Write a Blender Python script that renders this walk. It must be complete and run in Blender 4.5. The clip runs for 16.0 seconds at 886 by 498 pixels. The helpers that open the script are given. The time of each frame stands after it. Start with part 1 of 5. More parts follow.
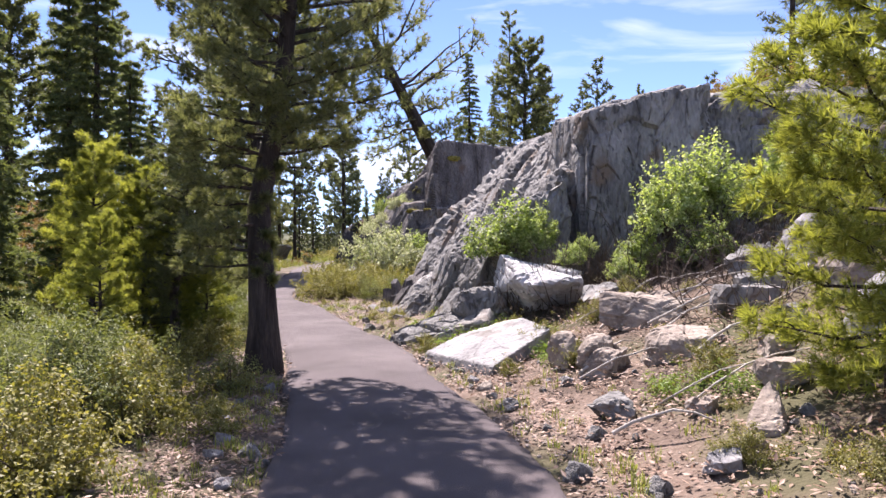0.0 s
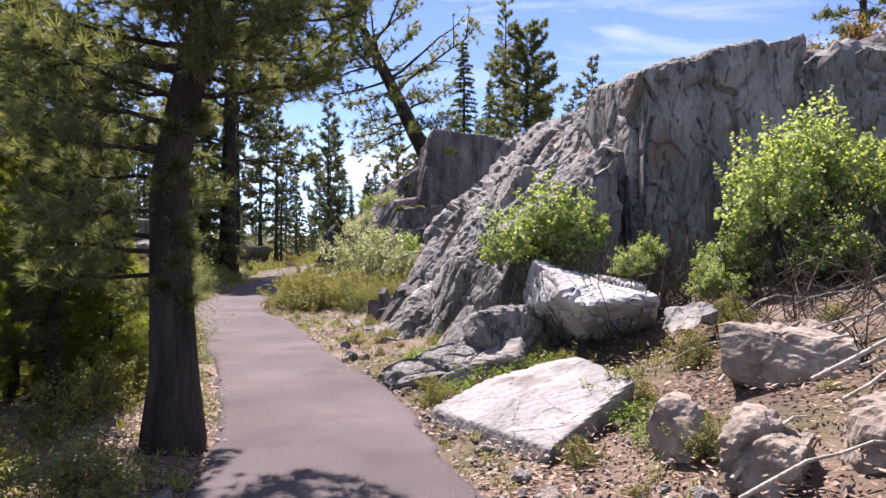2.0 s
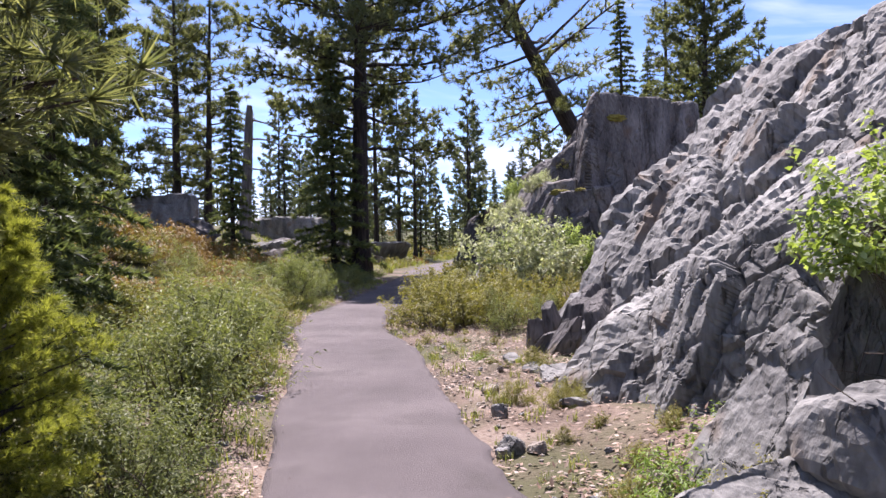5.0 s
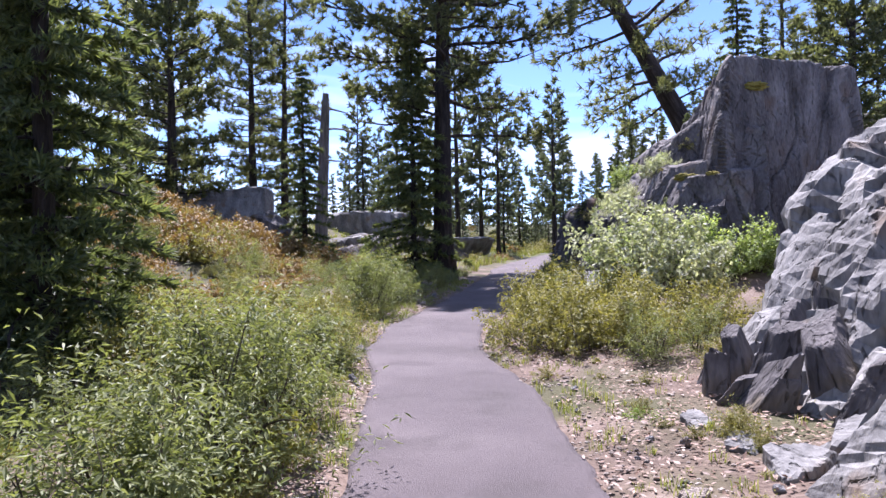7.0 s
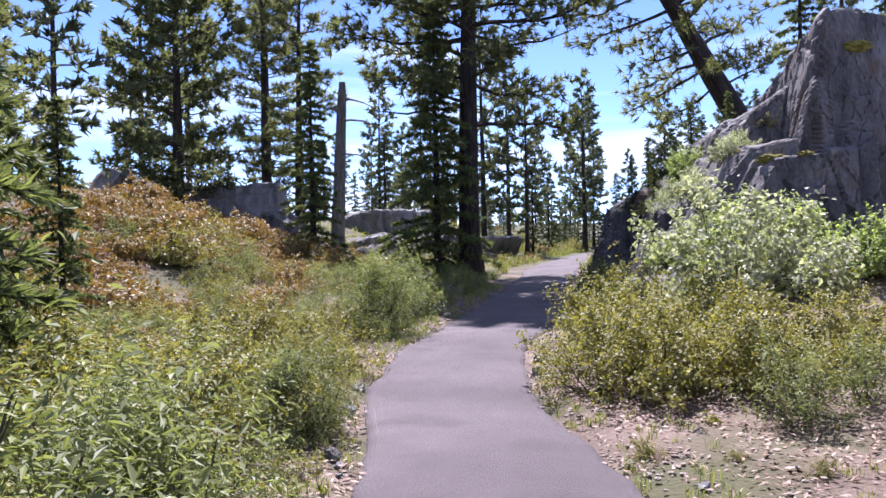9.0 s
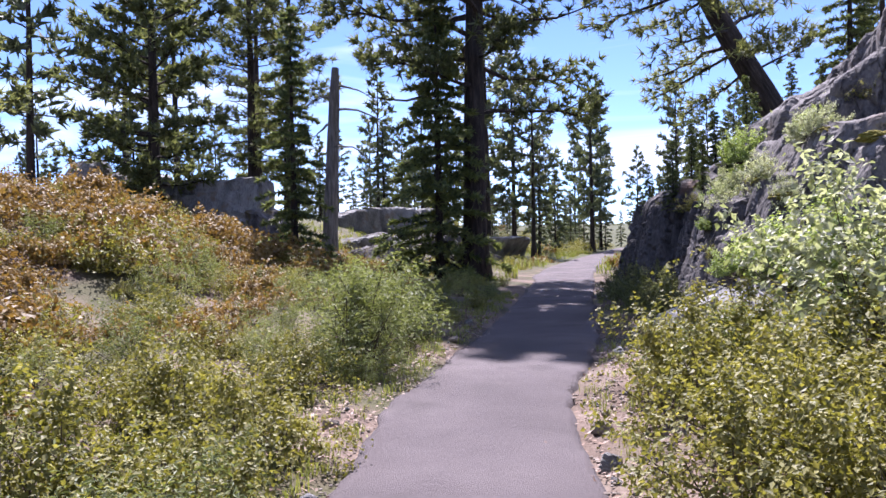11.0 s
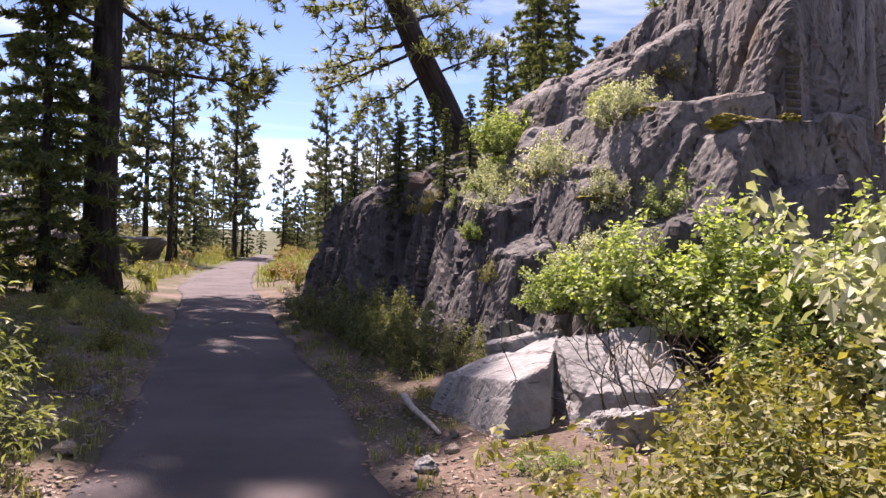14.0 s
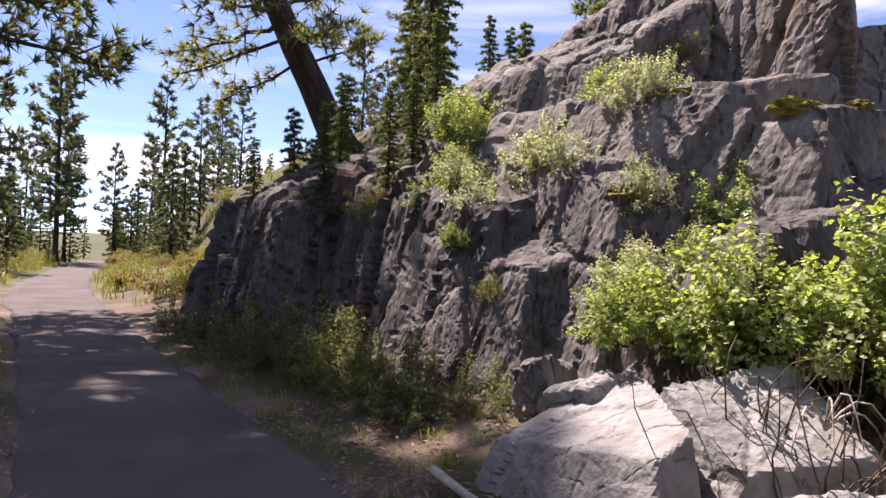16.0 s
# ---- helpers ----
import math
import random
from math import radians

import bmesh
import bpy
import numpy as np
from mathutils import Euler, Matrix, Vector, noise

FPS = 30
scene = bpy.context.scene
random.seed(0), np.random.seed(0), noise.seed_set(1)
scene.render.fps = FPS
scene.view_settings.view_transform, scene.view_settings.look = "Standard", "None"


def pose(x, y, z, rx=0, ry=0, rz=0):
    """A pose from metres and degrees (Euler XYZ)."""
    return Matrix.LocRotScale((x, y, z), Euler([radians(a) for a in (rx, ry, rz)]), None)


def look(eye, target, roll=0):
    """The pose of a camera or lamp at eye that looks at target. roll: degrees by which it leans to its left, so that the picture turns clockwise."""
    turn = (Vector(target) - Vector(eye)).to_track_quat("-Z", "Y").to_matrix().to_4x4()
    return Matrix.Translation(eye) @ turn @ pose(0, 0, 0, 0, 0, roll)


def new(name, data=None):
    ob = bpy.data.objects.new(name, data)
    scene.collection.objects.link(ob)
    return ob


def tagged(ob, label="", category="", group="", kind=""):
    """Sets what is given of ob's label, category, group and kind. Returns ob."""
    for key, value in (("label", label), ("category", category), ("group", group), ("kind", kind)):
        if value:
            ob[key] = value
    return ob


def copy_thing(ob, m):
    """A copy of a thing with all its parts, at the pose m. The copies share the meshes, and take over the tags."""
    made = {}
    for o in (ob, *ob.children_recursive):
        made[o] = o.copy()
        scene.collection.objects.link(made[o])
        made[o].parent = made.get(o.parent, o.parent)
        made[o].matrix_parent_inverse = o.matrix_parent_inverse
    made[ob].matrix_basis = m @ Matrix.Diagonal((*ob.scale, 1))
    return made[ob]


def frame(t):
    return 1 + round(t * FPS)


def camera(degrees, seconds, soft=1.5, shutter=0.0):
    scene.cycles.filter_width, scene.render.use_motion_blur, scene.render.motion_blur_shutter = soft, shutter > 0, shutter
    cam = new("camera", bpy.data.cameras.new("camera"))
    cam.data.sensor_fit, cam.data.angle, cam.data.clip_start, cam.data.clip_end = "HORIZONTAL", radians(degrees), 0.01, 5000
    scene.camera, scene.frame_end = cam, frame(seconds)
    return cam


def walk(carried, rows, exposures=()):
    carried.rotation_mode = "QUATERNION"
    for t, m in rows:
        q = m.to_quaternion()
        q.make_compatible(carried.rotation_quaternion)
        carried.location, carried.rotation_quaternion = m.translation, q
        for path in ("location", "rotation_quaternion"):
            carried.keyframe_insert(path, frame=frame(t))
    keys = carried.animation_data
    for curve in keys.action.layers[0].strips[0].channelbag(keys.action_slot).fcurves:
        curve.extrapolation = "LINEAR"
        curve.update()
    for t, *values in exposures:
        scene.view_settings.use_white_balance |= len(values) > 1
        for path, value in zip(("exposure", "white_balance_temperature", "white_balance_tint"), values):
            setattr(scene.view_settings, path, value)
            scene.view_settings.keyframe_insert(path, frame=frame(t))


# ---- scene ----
cam = camera(62.0, 16.0)
# seconds, x, y, z, yaw, pitch, roll
ROWS = [
    (0, 0.000, 0.000, 1.493, 0.00, -0.22, 0.07),
    (0.5, -0.101, 0.852, 1.476, -0.27, -0.10, -0.17),
    (1, -0.164, 1.695, 1.441, -0.73, 0.02, -0.12),
    (1.5, -0.198, 2.561, 1.485, -1.05, 0.03, -0.34),
    (2, -0.267, 3.351, 1.475, -1.05, 0.03, -0.40),
    (2.5, -0.298, 4.165, 1.455, -1.01, -0.01, -0.38),
    (3, -0.360, 4.960, 1.487, 1.72, -0.18, -0.20),
    (3.5, -0.435, 5.702, 1.486, 3.27, -0.21, -0.18),
    (4, -0.502, 6.504, 1.495, 4.41, -0.33, 0.09),
    (4.2, -0.541, 6.797, 1.501, 5.60, -0.36, 0.31),
    (6.3, -1.579, 9.815, 1.516, 14.04, -0.73, 0.93),
    (6.5, -1.662, 10.115, 1.517, 14.50, -0.76, 0.98),
    (7, -1.899, 10.859, 1.537, 15.94, -0.78, 0.88),
    (7.5, -2.117, 11.520, 1.531, 17.09, -0.73, 1.05),
    (8, -2.314, 12.253, 1.515, 17.62, -0.69, 1.16),
    (8.5, -2.558, 12.989, 1.511, 17.80, -0.64, 1.01),
    (9, -2.787, 13.750, 1.489, 17.88, -0.72, 1.11),
    (9.2, -2.876, 14.061, 1.492, 17.87, -0.74, 1.03),
    (11.3, -3.972, 17.226, 1.514, 17.95, -0.71, 1.03),
    (11.5, -4.057, 17.544, 1.493, 17.94, -0.72, 1.24),
    (12, -4.273, 18.409, 1.503, 17.78, -0.75, 1.08),
    (12.5, -4.594, 19.222, 1.553, 14.09, -0.82, 0.68),
    (13, -4.910, 20.066, 1.541, 6.88, -0.88, 0.42),
    (13.5, -5.196, 20.856, 1.518, -1.27, -0.60, -0.66),
    (14, -5.399, 21.644, 1.469, -10.13, 0.03, -1.76),
    (14.5, -5.520, 22.417, 1.430, -16.59, 0.57, -2.20),
    (15, -5.697, 23.048, 1.414, -20.41, 0.95, -2.27),
    (15.5, -5.927, 23.570, 1.418, -22.34, 1.00, -2.13),
    (16, -6.331, 23.961, 1.472, -22.64, 0.82, -1.95),
]
EXPOSURES = [(0.0, 1.6, 6450, 25), (1.5, 1.55, 6450, 25), (2.5, 1.36, 6550, 25), (4.2, 1.36, 6450, 25), (6.3, 1.63, 5750, 27), (9.2, 1.6, 5700, 27), (12.0, 1.58, 6050, 28), (14.0, 1.52, 6900, 31), (16.0, 1.46, 7100, 27)]  # seconds, stops, kelvin, tint
walk(cam, [(t, pose(x, y, z, 90 + pitch, roll, yaw)) for t, x, y, z, yaw, pitch, roll in ROWS], EXPOSURES)

# ---- light ----
SUN_EL, SUN_AZ = 57.0, 18.5  # degrees above the horizon, degrees left of straight ahead
world = bpy.data.worlds.new("sky")
scene.world = world
world.use_nodes = True
wn, wl = world.node_tree.nodes, world.node_tree.links
wn.clear()
sky = wn.new("ShaderNodeTexSky")
sky.sky_type, sky.sun_disc = "NISHITA", False
sky.sun_elevation, sky.sun_rotation = radians(SUN_EL), radians(-SUN_AZ)
sky.altitude, sky.air_density, sky.dust_density, sky.ozone_density = 2500, 0.65, 0.0, 3.0
wco = wn.new("ShaderNodeTexCoord")
wmap = wn.new("ShaderNodeMapping")
wmap.inputs["Scale"].default_value = (1.2, 1.8, 9.0)
wl.new(wco.outputs["Generated"], wmap.inputs["Vector"])
wnoise = wn.new("ShaderNodeTexNoise")
wnoise.inputs["Scale"].default_value, wnoise.inputs["Detail"].default_value = 1.6, 7
wnoise.inputs["Distortion"].default_value = 0.8
wl.new(wmap.outputs["Vector"], wnoise.inputs["Vector"])
wramp = wn.new("ShaderNodeValToRGB")
wramp.color_ramp.elements[0].position, wramp.color_ramp.elements[1].position = 0.46, 0.80
wl.new(wnoise.outputs["Fac"], wramp.inputs["Fac"])
wmix = wn.new("ShaderNodeMixRGB")
wmix.inputs["Color2"].default_value = (5.6, 5.9, 6.4, 1)
wl.new(wramp.outputs["Color"], wmix.inputs["Fac"])
wl.new(sky.outputs["Color"], wmix.inputs["Color1"])
wbg = wn.new("ShaderNodeBackground")
wbg.inputs["Strength"].default_value = 0.1
wl.new(wmix.outputs["Color"], wbg.inputs["Color"])
wout = wn.new("ShaderNodeOutputWorld")
wl.new(wbg.outputs["Background"], wout.inputs["Surface"])

sun_data = bpy.data.lights.new("sun", "SUN")
sun_data.energy, sun_data.angle, sun_data.color = 4.7, radians(0.55), (1.0, 0.95, 0.87)
sun = new("sun", sun_data)
sun_way = Vector((-math.sin(radians(SUN_AZ)) * math.cos(radians(SUN_EL)), math.cos(radians(SUN_AZ)) * math.cos(radians(SUN_EL)), math.sin(radians(SUN_EL))))
sun.matrix_world = look(tuple(sun_way * 60), (0, 0, 0))


# ---- materials ----
def ramp_stops(node, stops):
    r = node.color_ramp
    while len(r.elements) < len(stops):
        r.elements.new(0.5)
    for e, (at, col) in zip(r.elements, stops):
        e.position, e.color = at, (*col, 1)


def surface(name, stops, scale=1.0, rough=0.9, bump=0.3, fine=30.0, stretch=(1, 1, 1), coords="Object", spots=None, detail=8, spec=0.3, distort=0.0, cracks=None):
    """A rough natural surface: colours by noise at two scales, with fine relief. cracks: size, width, depth of a net of fine joints."""
    m = bpy.data.materials.new(name)
    m.use_nodes = True
    n, l = m.node_tree.nodes, m.node_tree.links
    b = n["Principled BSDF"]
    b.inputs["Roughness"].default_value = rough
    b.inputs["Specular IOR Level"].default_value = spec
    co = n.new("ShaderNodeTexCoord")
    mp = n.new("ShaderNodeMapping")
    mp.inputs["Scale"].default_value = stretch
    l.new(co.outputs[coords], mp.inputs["Vector"])
    big, small = n.new("ShaderNodeTexNoise"), n.new("ShaderNodeTexNoise")
    big.inputs["Scale"].default_value, big.inputs["Detail"].default_value = scale, detail
    big.inputs["Distortion"].default_value = distort
    small.inputs["Scale"].default_value, small.inputs["Detail"].default_value = fine, 6
    l.new(mp.outputs["Vector"], big.inputs["Vector"])
    l.new(mp.outputs["Vector"], small.inputs["Vector"])
    add = n.new("ShaderNodeMath")
    add.operation = "MULTIPLY_ADD"
    add.inputs[1].default_value = 0.45
    l.new(small.outputs["Fac"], add.inputs[0])
    l.new(big.outputs["Fac"], add.inputs[2])
    sub = n.new("ShaderNodeMath")
    sub.operation = "SUBTRACT"
    sub.inputs[1].default_value = 0.225
    l.new(add.outputs[0], sub.inputs[0])
    rp = n.new("ShaderNodeValToRGB")
    ramp_stops(rp, stops)
    l.new(sub.outputs[0], rp.inputs["Fac"])
    col = rp.outputs["Color"]
    if spots:
        sp_col, sp_scale, lo, hi = spots
        sn = n.new("ShaderNodeTexNoise")
        sn.inputs["Scale"].default_value, sn.inputs["Detail"].default_value = sp_scale, 5
        l.new(co.outputs[coords], sn.inputs["Vector"])
        sr = n.new("ShaderNodeValToRGB")
        ramp_stops(sr, [(lo, (0, 0, 0)), (hi, (1, 1, 1))])
        l.new(sn.outputs["Fac"], sr.inputs["Fac"])
        mx = n.new("ShaderNodeMixRGB")
        mx.inputs["Color2"].default_value = (*sp_col, 1)
        l.new(sr.outputs["Color"], mx.inputs["Fac"])
        l.new(col, mx.inputs["Color1"])
        col = mx.outputs["Color"]
    relief = sub.outputs[0]
    if cracks:
        size, width, depth = cracks
        wob = n.new("ShaderNodeMixRGB")
        wob.blend_type = "ADD"
        wob.inputs["Fac"].default_value = 0.35
        l.new(mp.outputs["Vector"], wob.inputs["Color1"])
        l.new(big.outputs["Color"], wob.inputs["Color2"])
        net = n.new("ShaderNodeTexVoronoi")
        net.feature = "DISTANCE_TO_EDGE"
        net.inputs["Scale"].default_value = size
        l.new(wob.outputs["Color"], net.inputs["Vector"])
        edge = n.new("ShaderNodeMapRange")
        edge.inputs["From Max"].default_value = width
        l.new(net.outputs["Distance"], edge.inputs["Value"])
        patch = n.new("ShaderNodeMapRange")
        patch.inputs["From Min"].default_value, patch.inputs["From Max"].default_value = 0.36, 0.52
        l.new(small.outputs["Fac"], patch.inputs["Value"])
        keep = n.new("ShaderNodeMath")
        keep.operation = "MAXIMUM"
        l.new(edge.outputs["Result"], keep.inputs[0])
        l.new(patch.outputs["Result"], keep.inputs[1])
        grime = n.new("ShaderNodeMixRGB")
        grime.blend_type = "MULTIPLY"
        grime.inputs["Fac"].default_value = 0.25
        l.new(col, grime.inputs["Color1"])
        l.new(keep.outputs[0], grime.inputs["Color2"])
        col = grime.outputs["Color"]
        sink = n.new("ShaderNodeMath")
        sink.operation = "MULTIPLY_ADD"
        sink.inputs[1].default_value = depth
        l.new(keep.outputs[0], sink.inputs[0])
        l.new(relief, sink.inputs[2])
        relief = sink.outputs[0]
    l.new(col, b.inputs["Base Color"])
    bp = n.new("ShaderNodeBump")
    bp.inputs["Strength"].default_value, bp.inputs["Distance"].default_value = bump, 0.05
    l.new(relief, bp.inputs["Height"])
    l.new(bp.outputs["Normal"], b.inputs["Normal"])
    return m


def foliage(name, stops, through_col, amount=0.35, rough=0.55):
    """Leaves: a colour of its own for each leaf, some light passing through."""
    m = bpy.data.materials.new(name)
    m.use_nodes = True
    n, l = m.node_tree.nodes, m.node_tree.links
    b, out = n["Principled BSDF"], n["Material Output"]
    b.inputs["Roughness"].default_value = rough
    b.inputs["Specular IOR Level"].default_value = 0.35
    geo, info = n.new("ShaderNodeNewGeometry"), n.new("ShaderNodeObjectInfo")
    mixv = n.new("ShaderNodeMath")
    mixv.operation = "MULTIPLY_ADD"
    mixv.inputs[1].default_value = 0.3
    l.new(info.outputs["Random"], mixv.inputs[0])
    half = n.new("ShaderNodeMath")
    half.operation = "MULTIPLY"
    half.inputs[1].default_value = 0.7
    l.new(geo.outputs["Random Per Island"], half.inputs[0])
    l.new(half.outputs[0], mixv.inputs[2])
    rp = n.new("ShaderNodeValToRGB")
    ramp_stops(rp, stops)
    l.new(mixv.outputs[0], rp.inputs["Fac"])
    l.new(rp.outputs["Color"], b.inputs["Base Color"])
    tr = n.new("ShaderNodeBsdfTranslucent")
    tm = n.new("ShaderNodeMixRGB")
    tm.blend_type = "MULTIPLY"
    tm.inputs["Fac"].default_value = 1
    tm.inputs["Color2"].default_value = (*through_col, 1)
    l.new(rp.outputs["Color"], tm.inputs["Color1"])
    l.new(tm.outputs["Color"], tr.inputs["Color"])
    mx = n.new("ShaderNodeMixShader")
    mx.inputs["Fac"].default_value = amount
    l.new(b.outputs["BSDF"], mx.inputs[1])
    l.new(tr.outputs["BSDF"], mx.inputs[2])
    l.new(mx.outputs["Shader"], out.inputs["Surface"])
    return m


ASPHALT = surface("asphalt", [(0.25, (0.085, 0.070, 0.071)), (0.5, (0.112, 0.093, 0.094)), (0.75, (0.15, 0.126, 0.126))], 0.7, 0.9, 0.7, 130, spots=((0.082, 0.069, 0.068), 1.1, 0.52, 0.70))
EARTH = surface("earth", [(0.22, (0.042, 0.029, 0.022)), (0.42, (0.107, 0.076, 0.057)), (0.58, (0.165, 0.121, 0.094)), (0.8, (0.27, 0.217, 0.178))], 0.9, 0.95, 1.0, 26, spots=((0.075, 0.07, 0.034), 0.55, 0.46, 0.60))
def meadow_beyond(m, near, far, colour):
    """The earth gives way to meadow grass between two distances along the path."""
    n, l = m.node_tree.nodes, m.node_tree.links
    co, sep, span, mx = n.new("ShaderNodeTexCoord"), n.new("ShaderNodeSeparateXYZ"), n.new("ShaderNodeMapRange"), n.new("ShaderNodeMixRGB")
    span.inputs["From Min"].default_value, span.inputs["From Max"].default_value = near, far
    span.inputs["To Max"].default_value = 0.92
    target = n["Principled BSDF"].inputs["Base Color"]
    l.new(co.outputs["Object"], sep.inputs["Vector"])
    l.new(sep.outputs["Y"], span.inputs["Value"])
    l.new(span.outputs["Result"], mx.inputs["Fac"])
    l.new(target.links[0].from_socket, mx.inputs["Color1"])
    mx.inputs["Color2"].default_value = (*colour, 1)
    l.new(mx.outputs["Color"], target)


meadow_beyond(EARTH, 42, 66, (0.07, 0.075, 0.03))
ROCK = surface("grey rock", [(0.22, (0.052, 0.05, 0.049)), (0.4, (0.128, 0.124, 0.119)), (0.55, (0.212, 0.206, 0.195)), (0.75, (0.33, 0.32, 0.30))], 1.1, 0.85, 1.0, 14, stretch=(1.6, 1.0, 0.55), spots=((0.17, 0.125, 0.09), 1.7, 0.58, 0.72), cracks=(2.1, 0.035, 0.8))
# ROCK_DARK: a darker rock copy, with shade put into its colour; brown stains
ROCK_DARK = surface("weathered rock darkened for shade", [(0.22, (0.022, 0.02, 0.021)), (0.42, (0.055, 0.05, 0.05)), (0.6, (0.10, 0.09, 0.087)), (0.8, (0.18, 0.16, 0.15))], 1.3, 0.85, 1.0, 12, stretch=(2.2, 2.2, 0.35), spots=((0.16, 0.085, 0.055), 0.9, 0.62, 0.74), cracks=(1.3, 0.03, 0.8))
ROCK_PALE = surface("pale rock", [(0.22, (0.11, 0.105, 0.104)), (0.42, (0.20, 0.194, 0.193)), (0.58, (0.275, 0.266, 0.263)), (0.8, (0.37, 0.36, 0.354))], 1.6, 0.8, 0.9, 18, spots=((0.14, 0.125, 0.11), 2.3, 0.56, 0.70), cracks=(1.4, 0.012, 0.4))
ROCK_MID = surface("mossy grey rock", [(0.22, (0.03, 0.027, 0.027)), (0.4, (0.08, 0.073, 0.072)), (0.55, (0.135, 0.122, 0.118)), (0.75, (0.22, 0.20, 0.19))], 1.2, 0.85, 1.0, 14, stretch=(1.8, 1.8, 0.5), spots=((0.13, 0.10, 0.05), 1.4, 0.56, 0.7), cracks=(1.9, 0.03, 0.8))
ROCK_TAN = surface("tan rock", [(0.22, (0.12, 0.092, 0.072)), (0.42, (0.22, 0.18, 0.148)), (0.58, (0.31, 0.265, 0.22)), (0.8, (0.41, 0.37, 0.32))], 2.2, 0.85, 0.9, 18, spots=((0.11, 0.095, 0.08), 2.6, 0.57, 0.7))
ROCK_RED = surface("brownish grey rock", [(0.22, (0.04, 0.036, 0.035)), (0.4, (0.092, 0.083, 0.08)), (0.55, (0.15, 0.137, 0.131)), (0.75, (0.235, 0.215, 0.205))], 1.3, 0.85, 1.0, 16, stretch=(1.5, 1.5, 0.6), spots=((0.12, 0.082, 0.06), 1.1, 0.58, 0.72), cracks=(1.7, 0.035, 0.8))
ROCK_WHITE = surface("bleached white rock", [(0.22, (0.20, 0.195, 0.195)), (0.42, (0.36, 0.353, 0.35)), (0.58, (0.48, 0.472, 0.468)), (0.8, (0.60, 0.592, 0.586))], 1.9, 0.75, 0.9, 16, spots=((0.22, 0.205, 0.19), 3.1, 0.60, 0.72), cracks=(2.6, 0.03, 0.8))
BARK = surface("bark", [(0.25, (0.014, 0.011, 0.009)), (0.5, (0.04, 0.031, 0.025)), (0.75, (0.085, 0.064, 0.052))], 3.0, 0.95, 1.0, 16, stretch=(3.5, 3.5, 0.5))
DEADWOOD = surface("bleached wood", [(0.25, (0.24, 0.21, 0.18)), (0.5, (0.42, 0.38, 0.33)), (0.75, (0.58, 0.54, 0.48))], 3.0, 0.8, 0.6, 22, stretch=(4, 4, 0.6))
GREYWOOD = surface("weathered grey wood", [(0.25, (0.07, 0.063, 0.056)), (0.5, (0.15, 0.138, 0.125)), (0.75, (0.25, 0.235, 0.215))], 3.0, 0.85, 0.7, 22, stretch=(4, 4, 0.6))
TWIG = surface("twigs", [(0.3, (0.05, 0.038, 0.03)), (0.6, (0.11, 0.085, 0.066)), (0.8, (0.22, 0.18, 0.145))], 4.0, 0.9, 0.3, 30)

NEEDLE_PINE = foliage("pine needles", [(0.0, (0.06, 0.073, 0.04)), (0.5, (0.118, 0.132, 0.068)), (1.0, (0.215, 0.222, 0.115))], (1.6, 1.6, 0.8), 0.48)
NEEDLE_YOUNG = foliage("young pine needles", [(0.0, (0.10, 0.12, 0.03)), (0.5, (0.20, 0.22, 0.055)), (1.0, (0.36, 0.37, 0.12))], (1.6, 1.6, 0.65), 0.55)
NEEDLE_FIR = foliage("fir needles", [(0.0, (0.05, 0.07, 0.037)), (0.5, (0.095, 0.12, 0.056)), (1.0, (0.20, 0.225, 0.085))], (1.5, 1.5, 0.75), 0.42)
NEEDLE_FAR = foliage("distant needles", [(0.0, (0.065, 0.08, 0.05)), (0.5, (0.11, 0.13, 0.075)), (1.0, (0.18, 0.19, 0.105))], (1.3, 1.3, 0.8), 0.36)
LEAF_MAPLE = foliage("maple leaves", [(0.0, (0.12, 0.165, 0.045)), (0.5, (0.265, 0.32, 0.13)), (1.0, (0.52, 0.555, 0.34))], (1.4, 1.5, 0.5), 0.45)
LEAF_OAK = foliage("shrub oak leaves", [(0.0, (0.085, 0.088, 0.03)), (0.5, (0.20, 0.192, 0.058)), (1.0, (0.37, 0.335, 0.13))], (1.4, 1.4, 0.5), 0.35)
LEAF_WILLOW = foliage("willow leaves", [(0.0, (0.08, 0.098, 0.045)), (0.5, (0.168, 0.192, 0.075)), (1.0, (0.31, 0.33, 0.15))], (1.3, 1.35, 0.6), 0.35)
LEAF_PALE = foliage("pale leaves", [(0.0, (0.16, 0.18, 0.08)), (0.5, (0.34, 0.35, 0.22)), (1.0, (0.74, 0.72, 0.60))], (1.2, 1.3, 0.7), 0.35)
LEAF_RUST = foliage("rusty shrub leaves", [(0.0, (0.13, 0.085, 0.03)), (0.45, (0.225, 0.15, 0.055)), (0.8, (0.27, 0.20, 0.08)), (1.0, (0.22, 0.225, 0.07))], (1.4, 1.2, 0.5), 0.3)
GRASS = foliage("grass", [(0.0, (0.13, 0.16, 0.035)), (0.5, (0.24, 0.26, 0.07)), (1.0, (0.42, 0.38, 0.17))], (1.2, 1.3, 0.6), 0.35)
LEAF_HERB = foliage("fresh green herbs", [(0.0, (0.10, 0.15, 0.03)), (0.5, (0.19, 0.27, 0.06)), (1.0, (0.33, 0.40, 0.14))], (1.3, 1.4, 0.5), 0.4)
LITTER = foliage("dead leaves", [(0.0, (0.13, 0.08, 0.055)), (0.5, (0.26, 0.165, 0.115)), (1.0, (0.42, 0.31, 0.23))], (1, 0.9, 0.8), 0.1)
MOSS = surface("moss", [(0.3, (0.12, 0.11, 0.02)), (0.6, (0.25, 0.21, 0.05)), (0.8, (0.34, 0.27, 0.09))], 6.0, 1.0, 0.8, 40)


